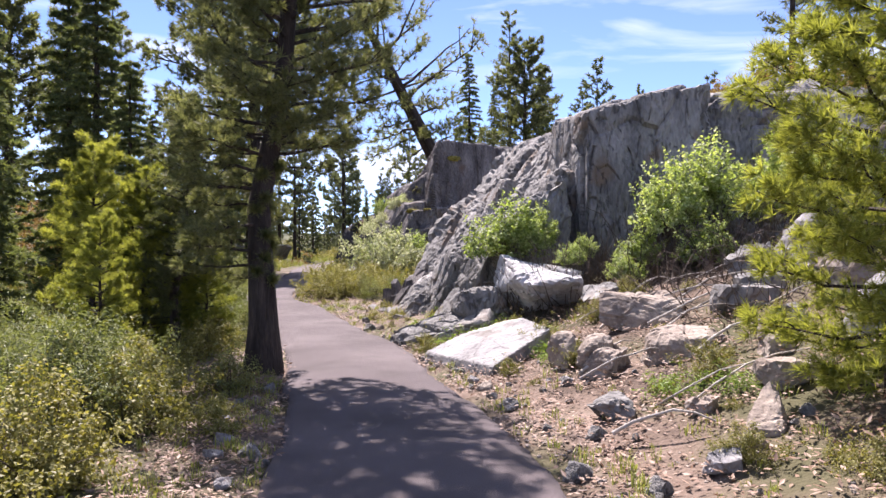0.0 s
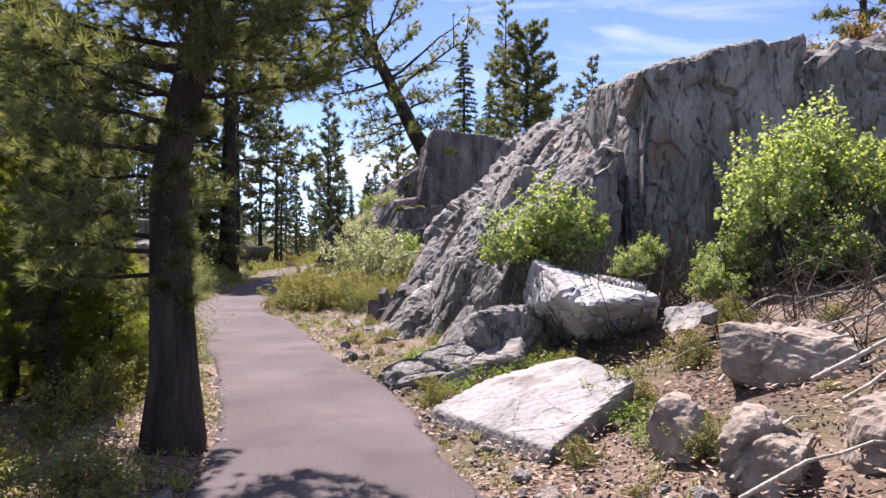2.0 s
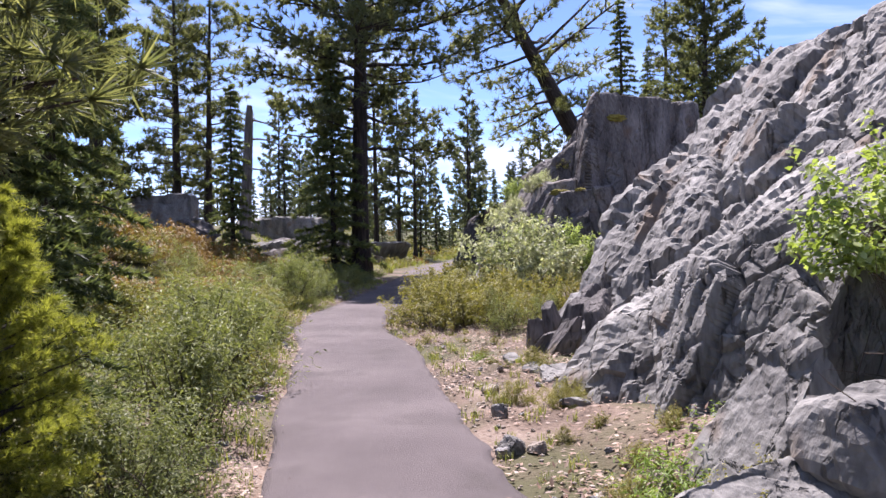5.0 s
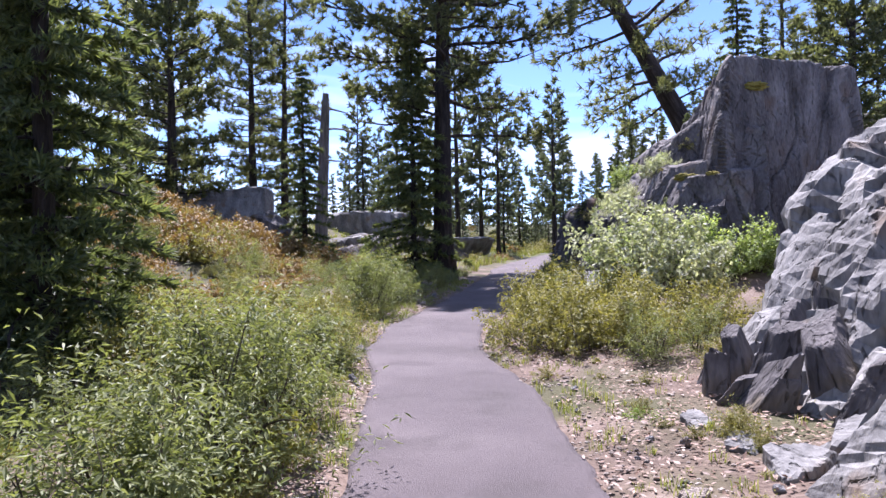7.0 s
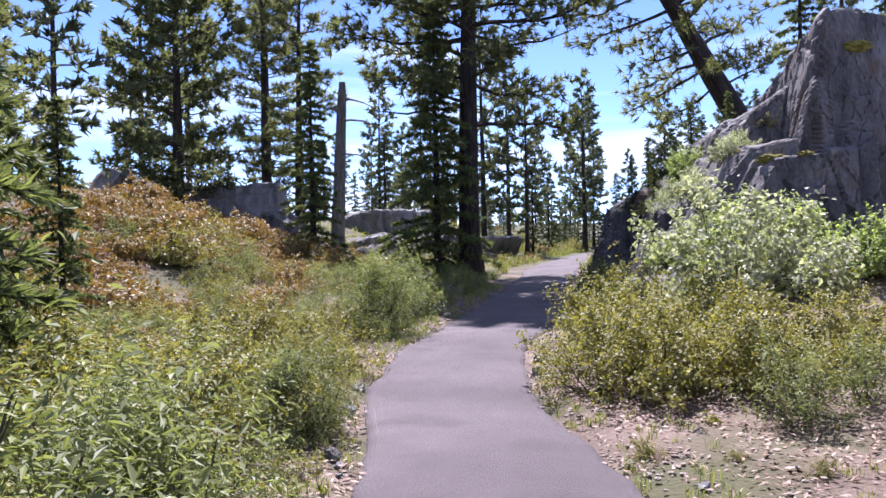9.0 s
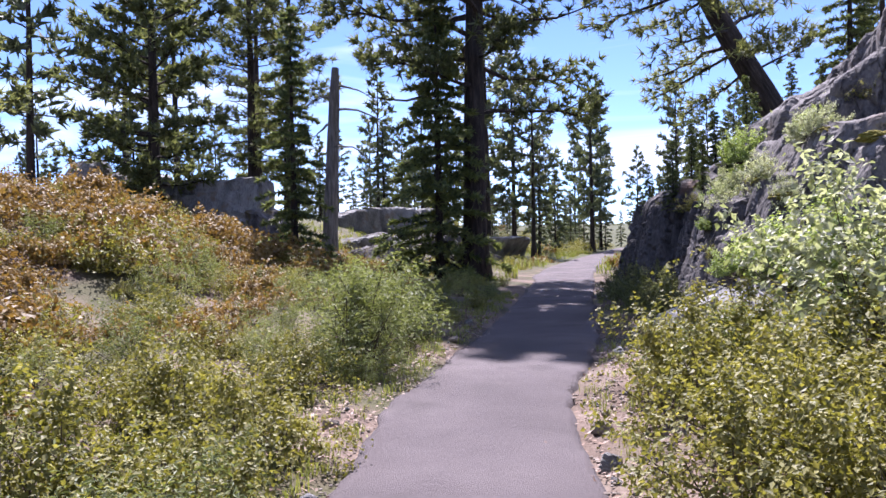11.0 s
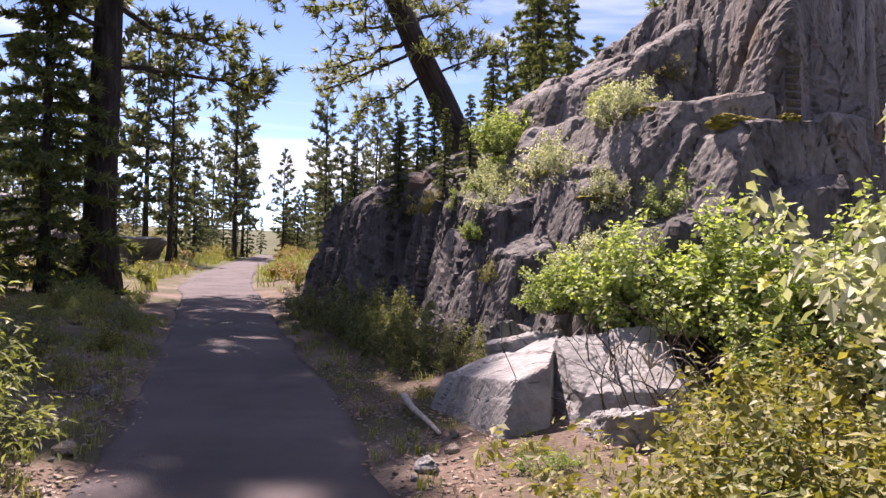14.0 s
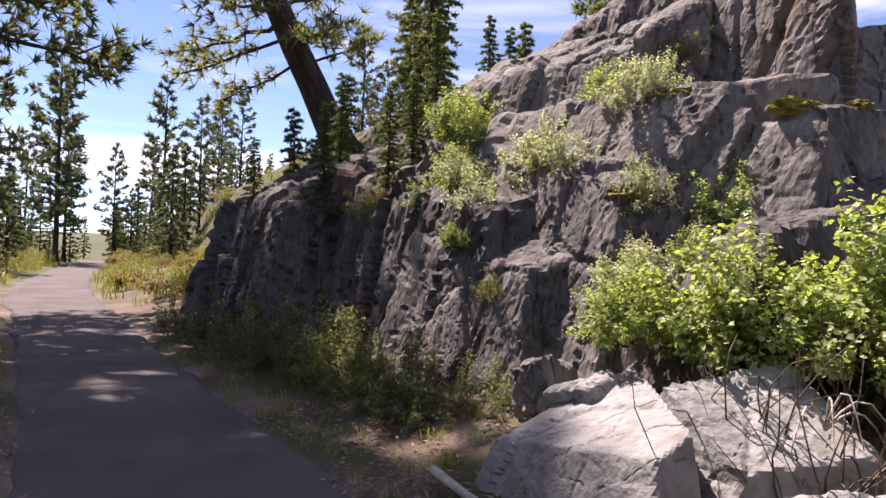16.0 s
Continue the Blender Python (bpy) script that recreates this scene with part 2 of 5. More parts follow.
# ---- mesh helpers ----
def mesh_of(name, verts, faces, material, smooth=False):
    me = bpy.data.meshes.new(name)
    verts, faces = np.asarray(verts, np.float32), np.asarray(faces, np.int32)
    k = faces.shape[1]
    me.vertices.add(len(verts))
    me.vertices.foreach_set("co", verts.ravel())
    me.loops.add(faces.size)
    me.loops.foreach_set("vertex_index", faces.ravel())
    me.polygons.add(len(faces))
    me.polygons.foreach_set("loop_start", np.arange(0, faces.size, k, dtype=np.int32))
    me.polygons.foreach_set("use_smooth", np.full(len(faces), smooth))
    me.materials.append(material)
    me.update()
    me.validate()
    return me


def part(name, me, parent, label=""):
    ob = new(name, me)
    ob.parent = parent
    return tagged(ob, label)


def unit(v):
    return v / np.maximum(np.linalg.norm(v, axis=-1, keepdims=True), 1e-9)


def tube(points, radii, sides=6, cap=True):
    """A tapered tube along points. Returns verts and quads."""
    p, r = np.asarray(points, float), np.asarray(radii, float)
    d = unit(np.gradient(p, axis=0))
    ref = np.array([1.0, 0.15, 0.05]) if abs(d[0][2]) > 0.7 else np.array([0.05, 0.1, 1.0])
    a = unit(np.cross(d, ref))
    b = np.cross(d, a)
    ang = np.linspace(0, 2 * np.pi, sides, endpoint=False)
    v = p[:, None] + r[:, None, None] * (np.cos(ang)[None, :, None] * a[:, None] + np.sin(ang)[None, :, None] * b[:, None])
    n = len(p)
    i, j = np.meshgrid(np.arange(n - 1), np.arange(sides), indexing="ij")
    k = (j + 1) % sides
    f = np.stack([i * sides + j, i * sides + k, (i + 1) * sides + k, (i + 1) * sides + j], -1).reshape(-1, 4)
    return v.reshape(-1, 3), f


def joined(pieces):
    vs, fs, at = [], [], 0
    for v, f in pieces:
        vs.append(v)
        fs.append(np.asarray(f) + at)
        at += len(v)
    return np.concatenate(vs), np.concatenate(fs)


def needles(at, way, rng, count, length, width, spread=0.9):
    """Bundles of needles at twig ends: thin triangles fanning out along each twig's way."""
    n = len(at)
    d = unit(way[:, None] + spread * rng.normal(size=(n, count, 3)))
    side = unit(np.cross(d, rng.normal(size=(n, count, 3))))
    base = at[:, None] - 0.15 * length * way[:, None]
    ln = length * rng.uniform(0.7, 1.2, (n, count, 1))
    v = np.stack([base + side * width, base - side * width, base + d * ln], 2)
    return v.reshape(-1, 3), np.arange(n * count * 3).reshape(-1, 3)


def leaves(at, normal, rng, length, width, fold=0.25):
    """Folded pointed leaves: four corners each."""
    n = len(at)
    d = unit(np.cross(normal, rng.normal(size=(n, 3))))
    s = np.cross(unit(normal), d)
    ln = length * rng.uniform(0.65, 1.25, (n, 1))
    wd = width * rng.uniform(0.7, 1.2, (n, 1))
    droop = normal * ln * fold
    v = np.stack([at, at + d * ln * 0.45 + s * wd * 0.5, at + d * ln - droop, at + d * ln * 0.4 - s * wd * 0.5], 1)
    return v.reshape(-1, 3), np.arange(n * 4).reshape(-1, 4)


# ---- the ground and the path ----
EDGE_Y = [-60, -8, 0, 5, 8.65, 10, 11, 12.8, 14, 16.4, 18, 20.3, 22, 23.7, 25.5, 28, 33, 41.7, 48, 56, 75, 120]
EDGE_L = [-1.4, -0.8, -0.85, -1.15, -1.86, -2.13, -2.47, -2.98, -3.45, -4.25, -4.75, -5.75, -6.22, -6.5, -6.66, -6.9, -7.5, -8.7, -9.8, -10.5, -11.2, -12]
EDGE_R = [0.4, 1.0, 0.95, 0.78, -0.15, -0.38, -0.62, -1.28, -1.75, -2.45, -2.95, -4.0, -4.5, -4.82, -4.9, -4.97, -5.65, -6.6, -7.3, -8.0, -8.4, -9]


def edge_l(y):
    return np.interp(y, EDGE_Y, EDGE_L)


def edge_r(y):
    return np.interp(y, EDGE_Y, EDGE_R)


def ease(v, a, b):
    t = np.clip((v - a) / (b - a), 0, 1)
    return t * t * (3 - 2 * t)


WAVES = np.random.RandomState(5).uniform(-1, 1, (24, 3))


def ripple(x, y, wave):
    s = 0
    for k, (a, b, c) in enumerate(WAVES):
        f = 6.28 / wave * (0.5 + 0.09 * k)
        s = s + np.sin(f * (a * x + b * y) + 40 * c) / (1 + 0.25 * k)
    return s / 5


def height(x, y):
    x, y = np.asarray(x, float), np.asarray(y, float)
    dl, dr = edge_l(y) - x, x - edge_r(y)
    off = np.maximum(np.maximum(dl, dr), 0)
    # the bank beside the path
    steep = 0.30 * (1 - ease(y, 12.5, 16)) * ease(y, -6, 3) + 0.05 * ease(y, 13, 16) + 0.2 * ease(y, 24, 28)
    z = steep * np.clip(dr - 0.55, 0, 4.2) + 0.10 * np.clip(dr - 5, 0, 25)
    z = z + 5.2 * ease(dr, 5.5, 10) * ease(y, 38, 50) + 1.6 * ease(dr, 6, 12) * (1 - ease(y, 32, 42))
    # the mound and the rise on the other side
    z = z + 2.6 * np.exp(-(((x + 18.5) / 6.0) ** 2 + ((y - 29) / 6.5) ** 2)) + 2.6 * ease(dl, 7, 16) * ease(y, 30, 46) + 0.04 * np.clip(dl - 1.5, 0, 8)
    z = z + 0.8 * ease(dl, 12, 30)
    z = z + ease(off, 0.1, 1.5) * (0.06 * ripple(x, y, 2.2) + 0.025 * ripple(x + 9, y, 0.6)) + ease(off, 4, 14) * 0.3 * ripple(x, y + 7, 9.0)
    z = z + 22 * ease(np.hypot(x, y), 250, 1500)
    return z - 0.05 * (1 - ease(off, 0.0, 0.25))


def ground_z(x, y):
    return float(height(x, y))


def spaced(near0, near1, step, far0, far1):
    mid = np.arange(near0, near1, step)
    lo, hi, s = [near0], [near1], step
    while lo[-1] > far0 or hi[-1] < far1:
        s *= 1.22
        lo.append(lo[-1] - s)
        hi.append(hi[-1] + s)
    return np.concatenate([lo[:0:-1], mid, hi])


gx, gy = spaced(-13, 6, 0.13, -1800, 1800), spaced(-2, 34, 0.16, -1800, 1800)
GX, GY = np.meshgrid(gx, gy)
gv = np.stack([GX, GY, height(GX, GY)], -1).reshape(-1, 3)
i, j = np.meshgrid(np.arange(len(gy) - 1), np.arange(len(gx) - 1), indexing="ij")
w = len(gx)
gf = np.stack([i * w + j, i * w + j + 1, (i + 1) * w + j + 1, (i + 1) * w + j], -1).reshape(-1, 4)
tagged(new("ground", mesh_of("ground", gv, gf, EARTH, True)), "dry reddish earth with duff, gravel and sparse grass", "ground", kind="structure")

# the asphalt path: a thick strip with a ragged, slightly rounded edge
py = np.concatenate([np.arange(-14, 45, 0.12), np.arange(45, 118, 0.6)])
prof = np.array([0.0, 0.02, 0.06, 0.2, 0.5, 0.8, 0.94, 0.98, 1.0])
lift = np.array([-0.10, 0.012, 0.026, 0.034, 0.042, 0.034, 0.026, 0.012, -0.10])
rag = np.random.RandomState(8)
jl = np.convolve(rag.normal(0, 0.035, len(py)), np.ones(3) / 3, "same") + 0.02 * np.sin(py * 2.1)
jr = np.convolve(rag.normal(0, 0.035, len(py)), np.ones(3) / 3, "same") + 0.02 * np.sin(py * 1.7 + 2)
smooth_l = np.convolve(np.pad(edge_l(py), 7, "edge"), np.ones(15) / 15, "valid") + jl
smooth_r = np.convolve(np.pad(edge_r(py), 7, "edge"), np.ones(15) / 15, "valid") + jr
pv = np.stack([smooth_l[:, None] + (smooth_r - smooth_l)[:, None] * prof, np.repeat(py[:, None], len(prof), 1), np.repeat(lift[None], len(py), 0) + 0.004 * ripple(smooth_l[:, None] + 2 * prof, py[:, None], 1.5)], -1).reshape(-1, 3)
i, j = np.meshgrid(np.arange(len(py) - 1), np.arange(len(prof) - 1), indexing="ij")
w = len(prof)
pf = np.stack([i * w + j, i * w + j + 1, (i + 1) * w + j + 1, (i + 1) * w + j], -1).reshape(-1, 4)
tagged(new("path", mesh_of("path", pv, pf, ASPHALT, True)), "narrow winding asphalt path with ragged edges", "path", kind="structure")


# ---- rocks ----
SPHERES = {}


def sphere(level):
    if level not in SPHERES:
        bm = bmesh.new()
        bmesh.ops.create_icosphere(bm, subdivisions=level, radius=1)
        bm.verts.ensure_lookup_table()
        SPHERES[level] = np.array([v.co[:] for v in bm.verts]), np.array([[v.index for v in f.verts] for f in bm.faces])
        bm.free()
    return SPHERES[level]


def chance(p):
    """A fixed chance direction for a cell."""
    h = math.sin(p[0] * 127.1 + p[1] * 311.7 + p[2] * 74.7) * 43758.5
    g = math.sin(p[0] * 269.5 + p[1] * 183.3 + p[2] * 246.1) * 24634.6
    k = math.sin(p[0] * 113.5 + p[1] * 271.9 + p[2] * 124.6) * 33758.3
    return Vector((h - math.floor(h) - 0.5, g - math.floor(g) - 0.5, k - math.floor(k) - 0.5))


def roughen(v, n, rough, seed, streak):
    """Break the surface along n into tilted facets at two sizes, with cracks between them, drawn out along streak."""
    out = np.empty(len(v))
    o = Vector((seed * 3.1, seed * 1.7, seed * 5.3))
    s = Vector(streak)
    for k, p in enumerate(v):
        q = Vector((p[0] * s.x, p[1] * s.y, p[2] * s.z))
        q = q + 0.12 * noise.noise_vector(q * 1.7 + o)
        total = 0.45 * noise.noise(q * 0.7 + o)
        for size, amount in ((0.9, 1.0), (2.7, 0.36), (8.0, 0.10)):
            dist, cells = noise.voronoi(q * size + o)
            a = chance(cells[0])
            gap = min(1.0, (dist[1] - dist[0]) / 0.07)
            total += amount * (1.1 * a.x + 1.35 * (q * size + o - cells[0]).dot(a) - 0.55 * (1 - gap))
        out[k] = total + 0.10 * noise.noise(q * 11 + o)
    return v + n * (rough * out)[:, None]


def hull_rock(name, centre, planes, material, label, level=5, rough=0.12, seed=1, streak=(1, 1, 0.5), parent=None, category="rock", group=""):
    """A block bounded by planes (a point and an outward normal each), with worn, cracked faces. Level: how finely it is cut."""
    d, f = sphere(level)
    c = np.array(centre, float)
    reach = np.full(len(d), 1e9)
    inv = 0
    for p, n in planes:
        n = np.array(n, float) / np.linalg.norm(n)
        h = max(float((np.array(p) - c) @ n), 0.02)
        inv = inv + np.maximum(d @ n / h, 0) ** 44
    reach = np.minimum(inv ** (-1 / 44), 40)
    v = d * reach[:, None]
    fn = np.cross(v[f[:, 1]] - v[f[:, 0]], v[f[:, 2]] - v[f[:, 0]])
    vn = np.zeros_like(v)
    for k in range(3):
        np.add.at(vn, f[:, k], fn)
    v = roughen(v + c, unit(vn), rough, seed, streak) - c
    ob = new(name, mesh_of(name, v, f, material))
    ob.location = c
    if parent:
        ob.parent = parent
        return tagged(ob, label)
    return tagged(ob, label, category, group)


def boulder(centre, size, material, label, seed, turn=0.0, level=4, rough=0.05, cuts=9, flat=None, group="", tilt=(0, 0)):
    """A loose stone of that size: an ellipsoid cut by chance planes. flat: the share of its height at which the top is cut."""
    rng = np.random.RandomState(seed)
    a = np.array(size, float) / 2
    planes = []
    for k in range(cuts + 6):
        n = unit(rng.normal(size=3)) if k >= 6 else np.eye(3)[k % 3] * (1 if k < 3 else -1) + rng.normal(0, 0.26, 3)
        n = unit(n)
        h = np.linalg.norm(a * n) * rng.uniform(0.62, 0.9)
        planes.append((n * h, n))
    if flat:
        n = unit(np.array([math.tan(radians(tilt[0])), math.tan(radians(tilt[1])), 1.0]))
        planes.append((n * a[2] * flat, n))
    ob = hull_rock("rock", (0, 0, 0), planes, material, label, level, rough * min(size) * 1.6, seed, (1.2 / max(size), 1.2 / max(size), 1.2 / max(size)), group=group)
    ob.matrix_world = pose(*centre, 0, 0, turn)
    return ob


# the long outcrop beside the path
outcrop = tagged(new("outcrop"), "big grey rock outcrop sloping down to the path", "rock")
hull_rock("slope", (3.2, 16.2, 1.0), [((-1.2, 18.6, 0.2), (-21.9, -6.3, 17.8)), ((2.4, 13.35, 0), (-0.2, -1, 0.12)), ((3.6, 14.5, 4.15), (-0.16, -0.06, 1)), ((10.5, 16, 0), (1, 0, 0.1)), ((4, 22.5, 0), (0, 1, 0.5)), ((0, 18, -0.9), (0, 0, -1)), ((-0.43, 20.6, 1.75), (-0.3, 0.85, 0.55)), ((-0.8, 20.0, 0.5), (-0.9, 0.35, 0.15)), ((6.5, 13.9, 4.4), (0.15, -0.6, 1))], ROCK, "", 7, 0.22, 3, (0.85, 0.85, 0.75), outcrop)
hull_rock("block", (3.6, 14.0, 2.2), [((2.45, 13.2, 2), (-1, -0.15, 0.05)), ((3.5, 12.85, 2), (-0.08, -1, 0.14)), ((3.6, 14, 4.25), (-0.25, -0.1, 1)), ((4.9, 14, 2), (1, 0.1, 0.1)), ((3.6, 15.4, 2), (0, 1, 0)), ((3.6, 14, 0.2), (0, 0, -1))], ROCK, "", 7, 0.09, 11, (1.2, 1.0, 0.5), outcrop)
hull_rock("block", (0.9, 13.6, 0.7), [((0.1, 13.2, 0.5), (-0.85, -0.35, 0.45)), ((1.0, 12.9, 0.5), (0.35, -1, -0.2)), ((1.0, 14, 1.9), (-0.7, 0, 1)), ((2.2, 14, 0), (1, 0, 0)), ((1, 15.5, 0), (0, 1, 0)), ((1, 14, -0.4), (0, 0, -1))], ROCK, "", 7, 0.13, 12, (1.2, 1.2, 0.6), outcrop)

# the great dark block and its shoulder
crag = tagged(new("crag"), "tall dark block of rock with a sheer shaded face", "rock")
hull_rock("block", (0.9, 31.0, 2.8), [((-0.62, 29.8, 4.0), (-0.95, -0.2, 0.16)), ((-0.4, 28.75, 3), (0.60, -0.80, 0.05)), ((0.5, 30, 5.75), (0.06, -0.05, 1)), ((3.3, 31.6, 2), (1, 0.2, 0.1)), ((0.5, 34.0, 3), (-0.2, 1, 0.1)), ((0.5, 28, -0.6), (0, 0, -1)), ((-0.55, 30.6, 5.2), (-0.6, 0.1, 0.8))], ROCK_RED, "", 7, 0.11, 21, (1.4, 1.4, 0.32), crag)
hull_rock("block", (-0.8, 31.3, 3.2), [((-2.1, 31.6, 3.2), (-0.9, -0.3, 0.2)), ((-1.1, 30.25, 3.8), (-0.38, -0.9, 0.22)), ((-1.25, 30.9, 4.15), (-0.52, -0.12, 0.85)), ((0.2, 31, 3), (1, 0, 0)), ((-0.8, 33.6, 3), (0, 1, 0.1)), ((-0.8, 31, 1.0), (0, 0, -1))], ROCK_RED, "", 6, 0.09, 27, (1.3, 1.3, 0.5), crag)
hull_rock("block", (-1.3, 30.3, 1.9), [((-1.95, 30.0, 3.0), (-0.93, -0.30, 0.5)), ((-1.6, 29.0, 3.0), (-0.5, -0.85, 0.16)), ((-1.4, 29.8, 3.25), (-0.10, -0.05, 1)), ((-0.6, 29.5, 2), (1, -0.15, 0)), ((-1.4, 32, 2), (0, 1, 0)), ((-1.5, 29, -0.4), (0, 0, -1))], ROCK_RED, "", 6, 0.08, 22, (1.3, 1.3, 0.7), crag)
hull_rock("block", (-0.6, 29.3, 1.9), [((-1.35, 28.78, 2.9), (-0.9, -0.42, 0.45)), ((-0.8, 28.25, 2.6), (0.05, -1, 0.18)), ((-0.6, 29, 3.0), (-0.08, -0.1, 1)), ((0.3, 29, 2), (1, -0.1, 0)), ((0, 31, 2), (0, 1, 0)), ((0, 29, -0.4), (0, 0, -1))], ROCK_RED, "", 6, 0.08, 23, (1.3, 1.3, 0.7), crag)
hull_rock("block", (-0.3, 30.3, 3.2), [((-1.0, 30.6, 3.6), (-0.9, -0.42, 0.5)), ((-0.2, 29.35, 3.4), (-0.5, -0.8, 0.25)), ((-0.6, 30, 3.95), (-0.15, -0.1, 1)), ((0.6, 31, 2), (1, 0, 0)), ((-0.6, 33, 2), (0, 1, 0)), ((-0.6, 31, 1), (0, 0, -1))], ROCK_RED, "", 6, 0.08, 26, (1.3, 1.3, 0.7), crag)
# the shoulder's shade is partly painted in by ROCK_DARK
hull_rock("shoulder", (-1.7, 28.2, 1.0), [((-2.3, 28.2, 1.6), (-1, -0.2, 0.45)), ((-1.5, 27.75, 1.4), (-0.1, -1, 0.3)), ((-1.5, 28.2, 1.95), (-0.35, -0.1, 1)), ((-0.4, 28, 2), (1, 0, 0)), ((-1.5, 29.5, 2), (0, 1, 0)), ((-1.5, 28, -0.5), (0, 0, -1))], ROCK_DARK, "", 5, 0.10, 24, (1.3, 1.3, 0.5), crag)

wall = tagged(new("rock_wall"), "shaded mossy rock wall rising beside the path", "rock")
# the three wall faces carry painted shade through ROCK_DARK
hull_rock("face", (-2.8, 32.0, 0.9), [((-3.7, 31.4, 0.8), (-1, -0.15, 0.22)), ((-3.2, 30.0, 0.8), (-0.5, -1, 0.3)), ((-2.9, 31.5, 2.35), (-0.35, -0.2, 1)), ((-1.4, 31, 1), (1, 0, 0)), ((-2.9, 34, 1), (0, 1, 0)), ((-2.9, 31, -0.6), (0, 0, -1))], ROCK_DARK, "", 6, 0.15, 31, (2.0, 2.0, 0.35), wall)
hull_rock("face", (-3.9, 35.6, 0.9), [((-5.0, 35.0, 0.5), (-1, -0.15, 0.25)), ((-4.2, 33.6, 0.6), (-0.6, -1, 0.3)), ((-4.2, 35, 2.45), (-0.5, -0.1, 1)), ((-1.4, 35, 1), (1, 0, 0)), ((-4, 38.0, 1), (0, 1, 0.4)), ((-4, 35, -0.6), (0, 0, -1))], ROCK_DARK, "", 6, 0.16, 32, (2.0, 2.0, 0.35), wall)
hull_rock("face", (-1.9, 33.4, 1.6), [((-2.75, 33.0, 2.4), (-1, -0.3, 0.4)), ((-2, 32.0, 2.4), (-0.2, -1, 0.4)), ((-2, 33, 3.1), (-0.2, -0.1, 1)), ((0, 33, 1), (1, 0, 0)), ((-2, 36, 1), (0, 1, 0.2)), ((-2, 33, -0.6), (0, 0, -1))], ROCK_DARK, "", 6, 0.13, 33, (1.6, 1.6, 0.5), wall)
# foot and ledge take the darker ROCK_MID, its tone standing in for shade
hull_rock("foot", (-2.9, 30.2, 0.6), [((-3.45, 30.0, 0.8), (-1, -0.3, 0.3)), ((-3, 29.4, 0.8), (-0.3, -1, 0.35)), ((-3, 30, 1.55), (-0.4, -0.3, 1)), ((-2.1, 30, 1), (1, 0, 0)), ((-3, 31.5, 1), (0, 1, 0)), ((-3, 30, -0.5), (0, 0, -1))], ROCK_MID, "", 6, 0.07, 34, (1.6, 1.6, 0.8), wall)
hull_rock("ledge", (-2.3, 29.7, 1.2), [((-2.75, 29.6, 1.7), (-1, -0.25, 0.4)), ((-2.3, 29.0, 1.5), (-0.2, -1, 0.35)), ((-2.3, 29.6, 2.35), (-0.25, -0.25, 1)), ((-1.4, 29.6, 1), (1, 0, 0)), ((-2.3, 31, 1), (0, 1, 0)), ((-2.3, 29.6, -0.5), (0, 0, -1))], ROCK_MID, "", 6, 0.08, 35, (1.5, 1.5, 0.8), wall)

# loose stones along the bank
hull_rock("rock", (0.6, 9.05, 0.0), [((1.39, 9.0, 0.54), (-0.35, -0.16, 1)), ((0.9, 8.66, 0), (0.68, -0.73, -0.15)), ((0.75, 9.98, 0), (0.3, 0.95, 0.1)), ((1.25, 9.25, 0), (0.95, 0.3, 0.05)), ((0.2, 8.92, 0), (-0.88, -0.46, 0.25)), ((0.05, 10.0, 0), (-0.5, 0.85, 0.2)), ((0.4, 9.3, -0.4), (0, 0, -1))], ROCK_PALE, "flat pale slab tilted towards the path", 6, 0.02, 41, (0.9, 0.9, 0.9), group="bank stones")
hull_rock("rock", (1.5, 11.1, 1.02), [((1.4, 10.55, 0.98), (-0.12, -0.48, 0.87)), ((1.4, 10.5, 0.95), (0.10, -0.50, -0.87)), ((1.2, 11, 1.22), (0.20, -0.1, 1)), ((1.0, 11, 0.95), (-1, -0.25, 0.2)), ((1.1, 10.8, 0.93), (-0.6, -0.3, -0.75)), ((2.08, 11, 0.9), (1, -0.2, 0.15)), ((1.4, 11.8, 0.9), (0, 1, 0.1)), ((1.5, 11.2, 0.3), (0, 0, -1)), ((1.2, 10.65, 1.08), (-0.45, -0.45, 0.9))], ROCK_WHITE, "white boulder perched above its own shadow", 6, 0.05, 42, (1.6, 1.6, 1.4), group="bank stones")
hull_rock("rock", (0.12, 11.35, 0.1), [((0.1, 11.3, 0.40), (-0.30, -0.40, 1)), ((0.1, 10.95, 0.1), (-0.15, -1, 0.1)), ((-0.72, 11.3, 0.1), (-1, -0.5, 0.3)), ((0.85, 11.4, 0.3), (1, -0.3, 0.3)), ((0.1, 11.75, 0.1), (-0.2, 1, 0.3)), ((0.1, 11.3, -0.4), (0, 0, -1))], ROCK, "low layered grey slab at the path's edge", 6, 0.06, 43, (1.0, 1.4, 3.2), group="bank stones")
hull_rock("rock", (0.4, 12.2, 0.45), [((0.15, 12.15, 0.6), (-0.75, -0.35, 0.45)), ((0.4, 11.98, 0.6), (0.3, -1, 0.2)), ((0.62, 12.25, 0.6), (0.8, 0.1, 0.5)), ((0.4, 12.5, 0.4), (0, 1, 0.2)), ((0.4, 12.2, -0.2), (0, 0, -1))], ROCK, "grey splinter of rock standing in the grass", 5, 0.03, 430, (1.4, 1.4, 1.4), group="bank stones")
boulder((0.6, 11.6, 0.55), (1.2, 0.7, 0.7), ROCK, "grey stone leaning on the slope", 44, 35, 5, 0.1, 7, group="bank stones")
boulder((2.35, 8.75, 0.62), (1.25, 1.0, 0.72), ROCK_TAN, "rounded tan boulder in dead twigs", 45, 10, 5, 0.07, 8, group="bank stones")
